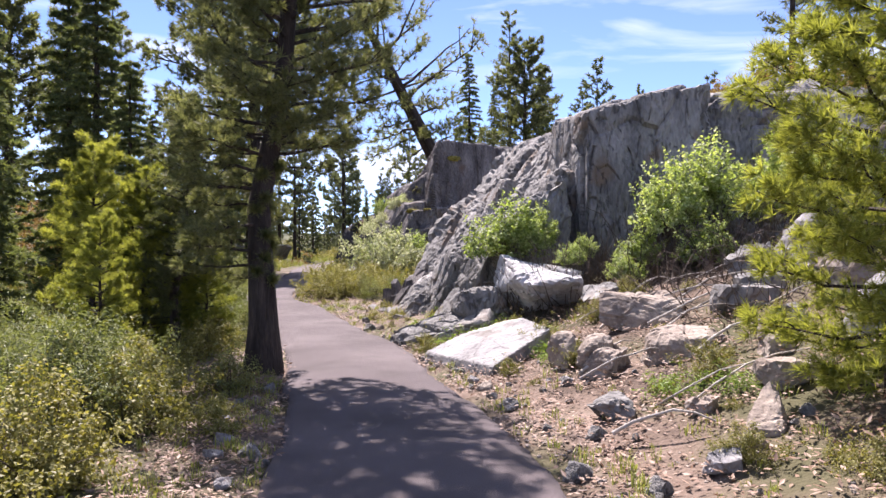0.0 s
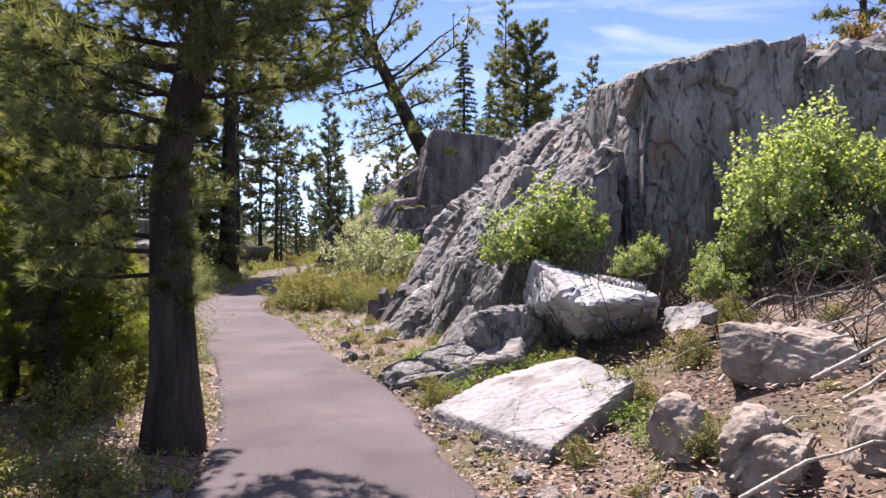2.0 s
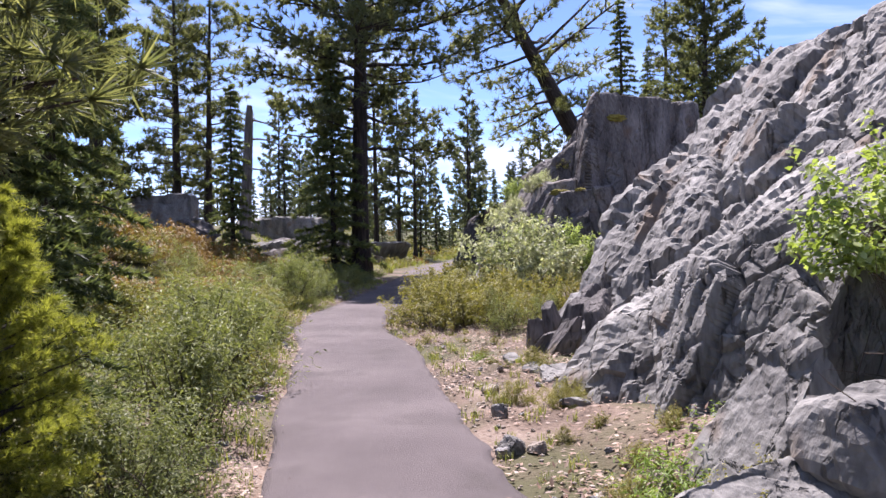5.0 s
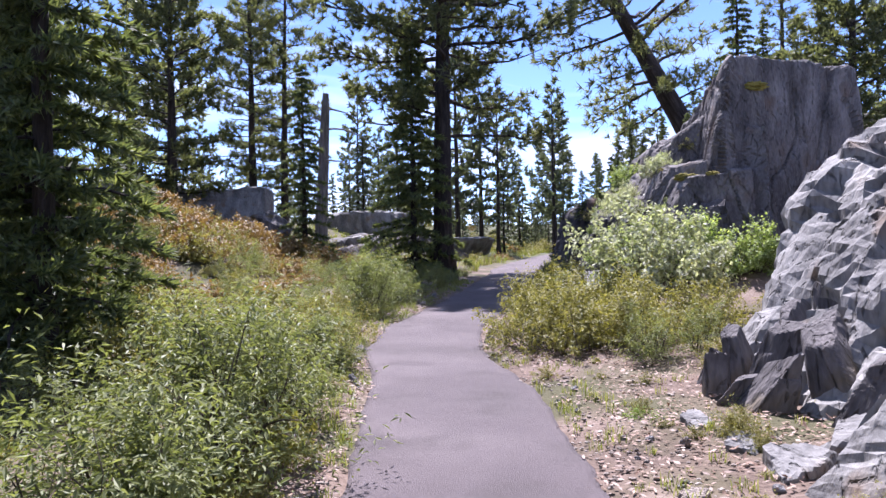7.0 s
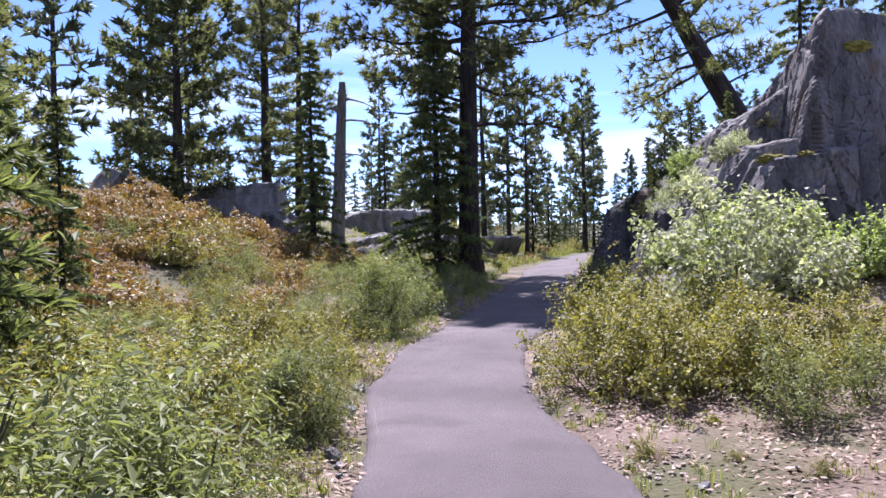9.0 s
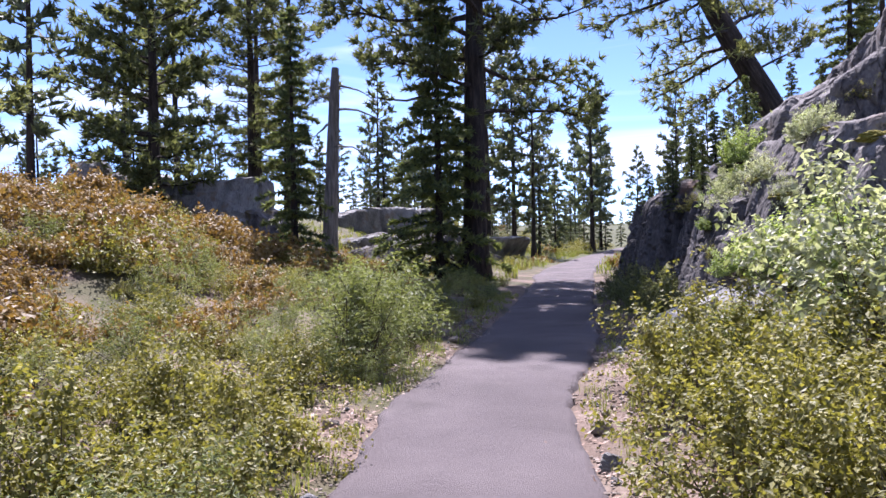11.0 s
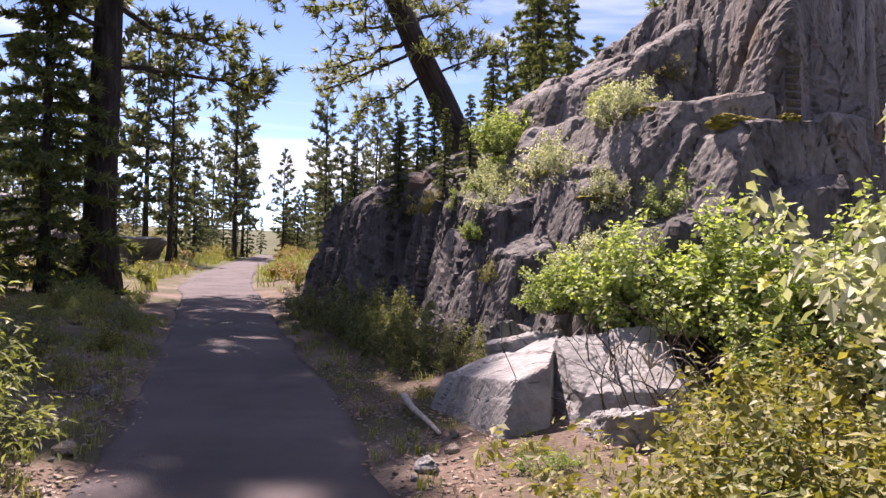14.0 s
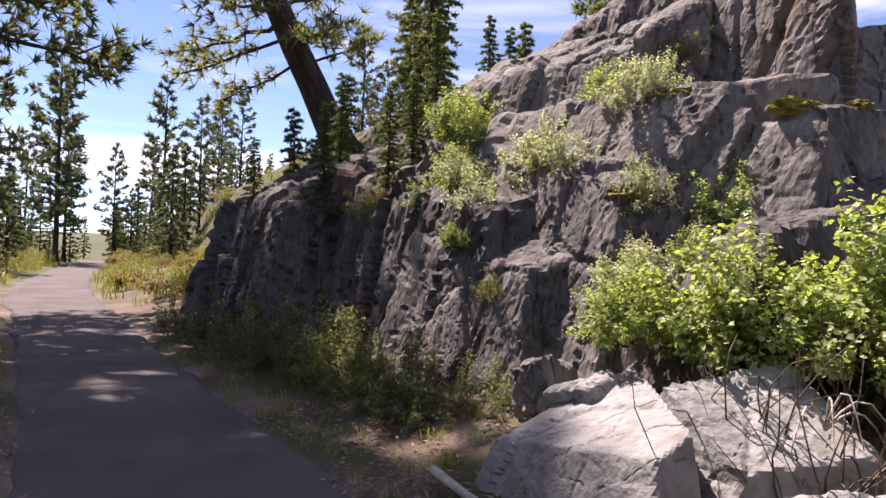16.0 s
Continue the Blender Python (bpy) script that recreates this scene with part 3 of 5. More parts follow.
boulder((1.62, 7.35, 0.30), (0.55, 0.55, 0.62), ROCK_TAN, "upright tan boulder on the bank", 46, 30, 5, 0.06, 7, group="bank stones")
boulder((2.35, 7.25, 0.42), (0.92, 0.75, 0.62), ROCK_TAN, "large tan boulder on the bank", 47, -10, 5, 0.06, 7, group="bank stones")
boulder((1.35, 8.0, 0.33), (0.42, 0.35, 0.5), ROCK_TAN, "pointed cream stone on the bank", 48, 15, 4, 0.06, 7, group="bank stones")
boulder((1.42, 6.05, 0.15), (0.42, 0.36, 0.34), ROCK, "small grey stone in the dirt", 49, 60, 4, 0.06, 7, group="bank stones")
boulder((2.15, 10.2, 0.88), (0.65, 0.5, 0.3), ROCK, "flat grey stone in the grass", 50, 0, 4, 0.08, 7, 0.6, "bank stones")
boulder((3.6, 8.4, 1.0), (0.8, 0.6, 0.55), ROCK, "grey boulder among dead twigs", 51, 0, 4, 0.07, 7, group="bank stones")
boulder((3.3, 7.0, 0.75), (0.55, 0.5, 0.4), ROCK, "grey boulder among dead twigs", 52, 40, 4, 0.07, 7, group="bank stones")
boulder((2.2, 5.0, 0.28), (0.42, 0.3, 0.2), ROCK_TAN, "small flat stone below the young pine", 53, 40, 4, 0.07, 6, group="bank stones")
boulder((1.75, 4.55, 0.15), (0.35, 0.25, 0.16), ROCK_PALE, "small flat stone below the young pine", 54, 10, 4, 0.07, 6, group="bank stones")
boulder((2.6, 5.7, 0.5), (0.45, 0.4, 0.3), ROCK_TAN, "small flat stone below the young pine", 55, 10, 4, 0.07, 6, group="bank stones")
for k, (x, y, a, b_, c_, turn) in enumerate([(3.2, 8.0, 0.6, 0.5, 0.45, 10), (4.2, 7.6, 0.9, 0.7, 0.7, 50), (4.6, 8.9, 1.1, 0.9, 0.8, 80), (3.9, 9.5, 0.7, 0.6, 0.5, 20), (2.9, 6.4, 0.35, 0.3, 0.25, 0), (3.4, 6.0, 0.5, 0.4, 0.35, 70), (5.2, 10.0, 1.0, 0.8, 0.7, 40), (2.0, 5.6, 0.25, 0.22, 0.18, 30), (4.0, 6.6, 0.6, 0.5, 0.5, 15)]):
    boulder((x, y, ground_z(x, y) + 0.22 * c_), (a, b_, c_), (ROCK, ROCK_TAN, ROCK_PALE)[k % 3], "weathered stone half sunk in the bank", 120 + k, turn, 4, 0.07, 4, group="bank stones")
def shard(x, y, w, d, h, turn, lean, seed, material=ROCK_MID, label="sharp dark shard of rock standing at the outcrop's foot"):
    """An upright splinter with flat sides and a slanting top."""
    rng = np.random.RandomState(seed)
    planes = []
    for k in range(5):
        a = k * 2 * math.pi / 5 + rng.uniform(-0.35, 0.35)
        n = np.array([math.cos(a), math.sin(a), rng.uniform(-0.05, 0.28)])
        planes.append((np.array([math.cos(a) * w / 2, math.sin(a) * d / 2, 0]) * rng.uniform(0.8, 1.0), n))
    for k in range(2):
        a = rng.uniform(0, 6.28)
        planes.append((np.array([0, 0, h * 0.5 * (0.85 + 0.15 * k)]), np.array([math.cos(a) * 0.8, math.sin(a) * 0.8, 1.0])))
    planes.append((np.array([0, 0, -h / 2]), np.array([0, 0, -1.0])))
    ob = hull_rock("rock", (0, 0, 0), planes, material, label, 5, 0.03 * min(w, d) + 0.01, seed, (1.5, 1.5, 0.8), group="broken rocks")
    ob.matrix_world = pose(x, y, ground_z(x, y) + h * 0.30, lean, 0.6 * lean, turn)
    return ob


for k, (x, y, w, d, h, turn, lean) in enumerate([(-1.75, 18.0, 0.28, 0.2, 0.75, 0, 8), (-1.5, 18.3, 0.4, 0.28, 1.15, 30, -10), (-1.2, 18.0, 0.35, 0.5, 1.3, 70, 14), (-0.95, 18.5, 0.5, 0.4, 1.5, 15, -12), (-1.3, 17.4, 0.3, 0.4, 0.85, 50, 18), (-0.85, 17.5, 0.6, 0.45, 1.25, 20, -16), (-0.55, 16.9, 0.5, 0.6, 1.1, 75, 12), (-0.55, 18.4, 0.6, 0.6, 1.7, 10, -8), (-1.55, 17.6, 0.2, 0.25, 0.5, 40, 20), (-0.3, 16.1, 0.5, 0.7, 0.95, 60, 16), (-0.8, 19.3, 0.6, 0.5, 1.3, 100, 10), (-0.2, 14.9, 0.4, 0.6, 0.7, 30, 14), (-0.1, 19.4, 0.9, 0.7, 1.8, 140, -8), (-1.7, 18.6, 0.3, 0.3, 0.6, 80, 12)]):
    shard(x + 0.38, y, w * 0.9, d * 0.9, h * 0.72, turn, lean, 600 + k)
for k, (x, y, a, b, c, turn) in enumerate([(-1.15, 15.9, 0.75, 0.45, 0.28, 20), (-1.45, 16.4, 0.45, 0.3, 0.2, 70), (-0.75, 15.3, 0.7, 0.5, 0.3, -20), (-1.75, 16.9, 0.4, 0.25, 0.16, 120), (-0.75, 16.3, 0.8, 0.55, 0.45, 50), (-1.0, 14.5, 0.4, 0.3, 0.18, 0)]):
    boulder((x + 0.15, y, ground_z(x + 0.15, y) + c * 0.16), (a * 0.8, b * 0.8, c * 0.8), ROCK, "flat grey slab lying in the dirt", 640 + k, turn, 4, 0.03, 2, 0.5, "broken rocks", (-14, -10 + 7 * k))
hull_rock("rock", (-3.85, 27.6, 0.12), [((-3.7, 27.2, 0.57), (-0.38, 0.02, 1)), ((-4.15, 27.7, 0.2), (-1, -0.22, 0.35)), ((-3.8, 26.85, 0.1), (0.1, -1, 0.3)), ((-3.48, 27.2, 0.3), (1, -0.45, 0.1)), ((-3.8, 28.3, 0.1), (-0.2, 1, 0.3)), ((-3.8, 27, -0.3), (0, 0, -1))], ROCK_PALE, "pale angular boulder with a smooth flank", 6, 0.02, 71, (1.0, 1.0, 1.0), group="pale boulders")
hull_rock("rock", (-2.95, 27.15, 0.4), [((-3.0, 27.3, 0.74), (-0.25, -0.55, 1)), ((-3.0, 26.78, 0.4), (-0.3, -1, 0.15)), ((-3.38, 27.0, 0.5), (-1, -0.1, 0.2)), ((-2.5, 27, 0.4), (1, -0.2, 0.2)), ((-3, 27.55, 0.4), (0.2, 1, 0.1)), ((-3, 27, 0.0), (0, 0, -1))], ROCK_PALE, "pale cracked slab under the maple", 5, 0.03, 72, (1.0, 1.0, 1.4), group="pale boulders")
boulder((-3.2, 26.45, 0.22), (0.55, 0.7, 0.5), ROCK_PALE, "pale stone leaning in the dirt", 73, 12, 5, 0.06, 6, group="pale boulders")
boulder((-3.45, 28.15, 0.55), (0.7, 0.5, 0.5), ROCK_PALE, "pale boulder littered with needles", 74, 30, 5, 0.06, 6, group="pale boulders")
boulder((-3.35, 28.9, 0.45), (0.7, 0.6, 0.8), ROCK, "grey boulder against the rock wall", 75, 0, 5, 0.06, 6, group="pale boulders")
for k, (x, y, a, b, c) in enumerate([(-24, 45, 9, 4, 3.0), (-30, 47, 8, 5, 3.5), (-19.5, 52, 5, 3, 1.6), (-23, 63, 12, 4, 3.2), (-16.5, 62, 9, 4, 2.8), (-27, 38, 6, 4, 1.6), (-21, 56.5, 3.5, 1.6, 0.9)]):
    boulder((x, y, ground_z(x, y) + c * 0.28), (a, b, c), ROCK_PALE if k == 6 else ROCK, "far grey ledge of bare rock on the rise", 80 + k, 10 * k, 5, 0.10, 8, 0.5, "far ledges")
for k, (x, y, a, b, c) in enumerate([(-21.5, 44.5, 6, 3, 2.2), (-17.6, 49, 5, 3, 1.7), (-14.8, 52, 4.5, 3, 1.5), (-18.2, 55, 7, 3, 2.4), (-27.5, 42, 5, 3, 2.4), (-15.2, 57, 6, 3, 1.9)]):
    boulder((x, y, ground_z(x, y) + c * 0.22), (a, b, c), ROCK_MID, "dark broken ledge of rock on the rise", 700 + k, 14 * k - 30, 5, 0.13, 8, 0.6, "far ledges", (4 * k - 10, -6))
for k, (x, y, a, b, c) in enumerate([(-17.2, 46.2, 1.5, 0.5, 0.5), (-16.2, 46.6, 1.1, 0.5, 0.5), (-18.3, 46.0, 0.9, 0.6, 0.5), (-15.4, 46.3, 1.2, 0.35, 0.35), (-17.7, 45.4, 0.7, 0.5, 0.4)]):
    boulder((x, y, ground_z(x, y) + c * 0.35), (a, b, c), ROCK_WHITE, "white broken stone on the grassy rise", 720 + k, 40 * k, 4, 0.08, 6, group="white rise stones")
boulder((4.2, 24.0, 1.2), (4.0, 3.5, 3.0), ROCK, "weathered grey rock behind the outcrop", 90, 10, 5, 0.1, 7)
boulder((1.3, 22.0, 0.9), (3.0, 2.6, 1.7), ROCK, "weathered grey rock behind the outcrop", 91, 30, 5, 0.1, 7)
boulder((6.5, 31.0, 2.6), (6.0, 5.0, 5.0), ROCK_PALE, "pale rock face beyond the crag", 92, 15, 5, 0.08, 7)

# moss cushions on the ledges
for k, (x, y, z, s) in enumerate([(-1.15, 28.62, 2.86, 0.26), (-0.6, 28.5, 2.9, 0.2), (-1.65, 29.6, 3.1, 0.22), (-2.35, 29.3, 2.1, 0.18), (0.4, 29.5, 5.0, 0.3)]):
    d, f = sphere(4)
    n_ = np.array([noise.noise(Vector(p) * 3 + Vector((k, 2, 5))) for p in d])
    v = d * np.array([1, 0.6, 0.35]) * s * (1 + 0.45 * n_)[:, None]
    o = tagged(new("moss_cushion", mesh_of("moss_cushion", v, f, MOSS)), "ochre moss cushion on a rock ledge", "moss", "moss cushions")
    o.matrix_world = pose(x, y, z, 0, 0, 50 * k)

# pebbles beside the path
PEBBLES = []
for k in range(4):
    p = boulder((0, 0, 0), (1, 0.8, 0.55), (ROCK_PALE, ROCK, ROCK_TAN, ROCK_PALE)[k], "loose stone in the dirt beside the path", 100 + k, 0, 3, 0.06, 7, group="loose stones")
    PEBBLES.append(p)
rng = np.random.RandomState(77)
spots = []
while len(spots) < 280:
    y = rng.uniform(3.0, 30) if len(spots) < 190 else rng.uniform(3, 13)
    right = rng.uniform() < 0.7
    off = rng.exponential(0.55) + 0.08
    x = edge_r(y) + off if right else edge_l(y) - off * 0.6
    if off < 2.6 and not (right and y > 28.5) and not (right and 19 < y < 25.5 and off > 0.5):
        spots.append((x, y, rng.uniform(0.05, 0.11) + (rng.uniform() < 0.18) * rng.uniform(0.05, 0.16)))
for k, (x, y, s) in enumerate(spots):
    m = pose(x, y, ground_z(x, y) + 0.12 * s, rng.uniform(-12, 12), rng.uniform(-12, 12), rng.uniform(0, 360)) @ Matrix.Diagonal((s, s * rng.uniform(0.7, 1.2), s, 1))
    if k < 4:
        PEBBLES[k].matrix_world = m
    else:
        o = PEBBLES[k % 4].copy()
        scene.collection.objects.link(o)
        o.matrix_world = m


# ---- trees ----
def trunk_line(h, r, rng, lean=0.0, bend=0.15, n=14):
    t = np.linspace(0, 1, n)
    x = h * lean * t + bend * np.cumsum(rng.normal(0, 0.12, n)) * t
    y = bend * np.cumsum(rng.normal(0, 0.12, n)) * t
    p = np.stack([x, y, h * t - 0.15], 1)
    rad = r * ((1 - t) ** 0.85 * 0.97 + 0.03) * (1 + 0.55 * np.exp(-t * h / 0.45))
    return p, rad


def conifer(name, label, seed, h, r, base, reach, style, needle, count=70, tufts=16, per=10, length=0.16, width=0.006, lean=0.0, sides=9, gaps=0.0, bare=0.0, path=None, limbs=False, clear=False, crowd=1.0):
    """A conifer: trunk, branches and a crown of needle bundles. style: pine (open, upswept, bunched at the ends), fir (a dense cone, drooping)."""
    rng = np.random.RandomState(seed)
    tree = tagged(new(name), label, "tree")
    p, rad = trunk_line(h, r, rng, lean)
    if path is not None:
        t = np.linspace(0, 1, len(p))
        p = np.stack([np.interp(t, path[0], path[k]) for k in (1, 2, 3)], 1)
    v, f = tube(p, rad, sides)
    wob = np.random.RandomState(seed + 1).uniform(0.94, 1.06, len(v))[:, None]
    axis = np.repeat(p, sides, 0)
    part("trunk", mesh_of("trunk", axis + (v - axis) * wob, f, BARK, True), tree)
    bits, heavy, at, way = [], [], [], []
    tz = np.linspace(0, 1, len(p))
    for k in range(count):
        u = ((k + rng.uniform(0, 1)) / count) ** crowd
        s = base + (1 - base) * u * 0.985
        if rng.uniform() < gaps:
            continue
        o = np.array([np.interp(s, tz, p[:, c]) for c in range(3)])
        az = k * 2.4 + rng.uniform(-0.5, 0.5)
        if style == "fir":
            ln = reach * (1.04 - u) ** 0.8 * rng.uniform(0.75, 1.1) + 0.12
            rise, droop = 0.15 - 0.1 * (1 - u), -0.28
        else:
            ln = reach * (0.35 + 0.65 * math.sin(math.pi * min(1, u * 0.85 + 0.22))) * rng.uniform(0.55, 1.15)
            rise, droop = -0.12 + 0.75 * u, 0.10
            if crowd < 1:
                ln *= 1 + 0.75 * (1 - u) ** 2
        if clear and o[2] < 3.4:
            if math.cos(az) > -0.12:
                ln = min(ln, 0.16 if o[2] < 2.5 else 0.55 + 0.2 * o[2])
            else:
                ln = min(max(ln, 0.7), 0.75 + 0.15 * o[2])
        m = 7
        q = np.linspace(0, 1, m)
        out = np.array([math.cos(az), math.sin(az), 0])
        side = np.array([-out[1], out[0], 0])
        line = o + np.outer(q * ln, out) + np.outer(np.cumsum(rng.normal(0, 0.05, m)) * ln * 0.5, side)
        line[:, 2] += ln * (rise * q + droop * q ** 2) + np.cumsum(rng.normal(0, 0.02, m)) * ln
        br = max(0.008, min(r * 0.28, 0.018 * ln + 0.006))
        heavy.append(tube(line, br * (1 - 0.8 * q), 5 if limbs else 4))
        dead = rng.uniform() < bare * (1 - u)
        if dead:
            continue
        n = max(4, int(tufts * (0.5 + ln / reach)))
        if style == "fir":
            a = rng.uniform(0.12, 1.0, n)
            lat = rng.uniform(-1, 1, n) * 0.34 * ln * (1.05 - a) ** 0.6
        else:
            a = 1 - rng.uniform(0, 0.8, n) ** 1.6
            lat = rng.normal(0, 0.15, n) * ln * np.clip(a, 0.3, 1)
        c = np.stack([np.interp(a, q, line[:, w_]) for w_ in range(3)], 1) + lat[:, None] * side
        c[:, 2] += -0.12 * np.abs(lat) if style == "fir" else rng.normal(0.03, 0.06, n) * ln
        wy = unit(out * 0.7 + side * (lat / (0.2 * ln + 1e-6))[:, None] * 0.5 + np.array([0, 0, -0.12 if style == "fir" else 0.35]) + rng.normal(0, 0.2, (n, 3)))
        at.append(c)
        way.append(wy)
        if style != "fir" and ln > 0.5:
            for a_, l_, c_ in list(zip(a, lat, c))[: 6 if limbs else 2]:
                root = np.array([np.interp(max(0, a_ - 0.15), q, line[:, w_]) for w_ in range(3)])
                bits.append(tube(np.stack([root, (root + c_) / 2 + 0.02, c_]), [br * 0.4, br * 0.3, br * 0.15], 3))
    if limbs:
        for v, f in heavy:
            part("limb", mesh_of("limb", v, f, BARK), tree)
    else:
        bits += heavy
    tagged(part("twigwork", mesh_of("twigwork", *joined(bits), BARK), tree), kind="stuff")
    at, way = np.concatenate(at), np.concatenate(way)
    v, f = needles(at, way, rng, per, length, width, 0.55 if style == "fir" else 0.8)
    part("crown", mesh_of("crown", v, f, needle), tree)
    return tree


FIRST = {}


def plant(proto, x, y, scale=1.0, turn=0.0, z=None, tilt=(0, 0), stretch=1.0, clear_of=True):
    """Stand a thing on the ground: the first time itself, afterwards a copy of it."""
    if clear_of and z is None:
        x = min(x, float(edge_l(y)) - 0.72 * scale) if x < float(edge_l(y)) else max(x, float(edge_r(y)) + 0.72 * scale)
    m = pose(x, y, ground_z(x, y) - 0.03 if z is None else z, tilt[0], tilt[1], turn) @ Matrix.Diagonal((scale, scale, scale * stretch, 1))
    if proto.name not in FIRST:
        FIRST[proto.name] = True
        proto.matrix_world = m
        return proto
    return copy_thing(proto, m)


near_path = ([0, 0.1, 0.22, 0.3, 0.36, 0.5, 0.75, 1.0], [0, -0.01, -0.07, 0.03, 0.17, 0.3, 0.4, 0.5], [0, 0, 0, 0.03, 0.02, 0, 0.0, 0.1], [-0.1, 0.8, 1.9, 2.55, 2.95, 4.2, 6.4, 8.5])
near_tree = conifer("pine_tree", "dark crooked pine with a bulging trunk beside the path", 201, 8.5, 0.172, 0.13, 1.55, "pine", NEEDLE_PINE, 140, 36, 36, 0.13, 0.0046, path=near_path, bare=0.1, limbs=True, clear=True)
plant(near_tree, -2.15, 8.85, clear_of=False)
plant(near_tree, -3.7, 10.2, 0.42, 40)
sapling = conifer("young_pine", "bushy bright young pine on the bank", 202, 4.3, 0.07, 0.03, 1.1, "pine", NEEDLE_YOUNG, 80, 36, 28, 0.13, 0.0045, gaps=0.1)
plant(sapling, 3.05, 4.95, 0.88)
plant(sapling, -4.3, 10.6, 0.72, 130)
plant(sapling, -3.9, 8.4, 0.5, 40)
tall_pine = conifer("pine_tree", "towering old pine standing beside the path", 203, 24.6, 0.46, 0.24, 4.2, "pine", NEEDLE_PINE, 135, 48, 16, 0.35, 0.037, lean=0.012, sides=12, bare=0.05, crowd=0.62, limbs=True)
plant(tall_pine, -11.0, 42.6)
dark_fir = conifer("fir_tree", "dense dark fir growing against the old pine", 204, 13, 0.2, 0.03, 2.7, "fir", NEEDLE_FIR, 100, 24, 10, 0.32, 0.05)
plant(dark_fir, -12.0, 41.6, 0.85)
big_fir = conifer("fir_tree", "tall shady fir with drooping boughs", 205, 9.5, 0.15, 0.05, 1.5, "fir", NEEDLE_FIR, 100, 34, 12, 0.18, 0.022)
plant(big_fir, -8.1, 17.2, 0.92)
plant(big_fir, -9.2, 18.2, 0.95, 140)
plant(big_fir, -10.6, 15.6, 1.0, 250)
for x, y, s, a in [(-4.1, 11.7, 0.45, 30), (-5.5, 13.0, 0.56, 200), (-5.9, 9.4, 0.6, 290)]:
    plant(big_fir, x, y, s, a)
for x, y, s, a in [(-4.9, 10.3, 0.8, 110), (-3.5, 10.9, 0.5, 250)]:
    plant(sapling, x, y, s, a)
lean_pine = conifer("pine_tree", "leaning old pine with bare lower limbs on the rocks", 206, 20, 0.60, 0.2, 6.0, "pine", NEEDLE_PINE, 62, 36, 13, 0.42, 0.034, sides=10, bare=0.4, gaps=0.15, limbs=True)
plant(lean_pine, 0.8, 50.6, 1.0, 0, None, (0, -27))
mid_pine = conifer("pine_tree", "tall slim pine on the rise", 207, 17, 0.24, 0.14, 2.4, "pine", NEEDLE_PINE, 75, 22, 11, 0.32, 0.028, bare=0.25, gaps=0.12)
mid_fir = conifer("fir_tree", "slender dark conical fir tree", 208, 8.5, 0.13, 0.04, 1.3, "fir", NEEDLE_FIR, 75, 18, 8, 0.2, 0.036)
broad_pine = conifer("pine_tree", "broad dark pine on the rise", 209, 13, 0.28, 0.05, 3.4, "pine", NEEDLE_PINE, 90, 30, 10, 0.34, 0.045, gaps=0.08)
plant(mid_pine, -24.0, 48.7, 1.05, 0)
plant(mid_pine, -21.8, 48.2, 0.95, 100, None, (0, 3))
plant(mid_pine, -28.9, 57, 1.1, 200)
plant(broad_pine, -25.4, 43.2, 1.08, 30)
plant(broad_pine, -30, 36, 0.9, 230)
plant(mid_fir, -13.1, 33.3, 0.80, 0)
plant(mid_fir, -10.6, 21.5, 0.5, 50)
for x, y, s, a in [(-13, 22, 0.95, 10), (-15, 17, 1.2, 80), (-14.5, 12.5, 1.1, 160), (-18, 21, 1.25, 310)]:
    plant(mid_fir, x, y, s, a)
for x, y, s, a in [(-12.5, 16, 0.72, 20), (-17, 14.5, 0.8, 140), (-19, 26.5, 0.7, 200)]:
    plant(mid_pine, x, y, s, a)
plant(mid_fir, 1.6, 44.5, 1.05, 40, 6.2)
plant(mid_pine, 5.0, 55, 0.62, 10, 8.0)
plant(mid_fir, 8.2, 60.5, 1.35, 70, 7.6)
plant(mid_fir, 3.6, 52, 0.8, 170, 7.4)
plant(mid_fir, -2.9, 33.4, 0.26, 20, 2.3)
plant(mid_fir, -3.6, 34.6, 0.3, 120, 2.2)
plant(mid_fir, -2.2, 35.2, 0.36, 220, 2.4)
plant(mid_fir, -4.6, 36.2, 0.22, 60, 1.9)
plant(mid_pine, 9.0, 19, 0.42, 60, 4.3)
plant(mid_pine, 11.5, 21, 0.45, 160, 4.0)
plant(broad_pine, 4.0, 36, 0.6, 60, 3.0)

rng = np.random.RandomState(44)
for k in range(16):
    plant(mid_fir, rng.uniform(-4.5, 6), rng.uniform(38, 47), rng.uniform(0.25, 0.6), rng.uniform(0, 360))

for x, y, z, s, a in [(-3.4, 32.9, 2.35, 0.2, 0), (-2.5, 33.6, 2.9, 0.3, 70), (-1.6, 33.8, 3.0, 0.32, 140), (-4.0, 33.9, 2.0, 0.24, 30), (-0.9, 34.5, 3.0, 0.34, 200), (-3.0, 36.5, 2.0, 0.4, 90), (0.5, 36.5, 2.5, 0.55, 10), (2.0, 36, 2.5, 0.5, 100)]:
    plant(mid_fir, x, y, s, a, z)

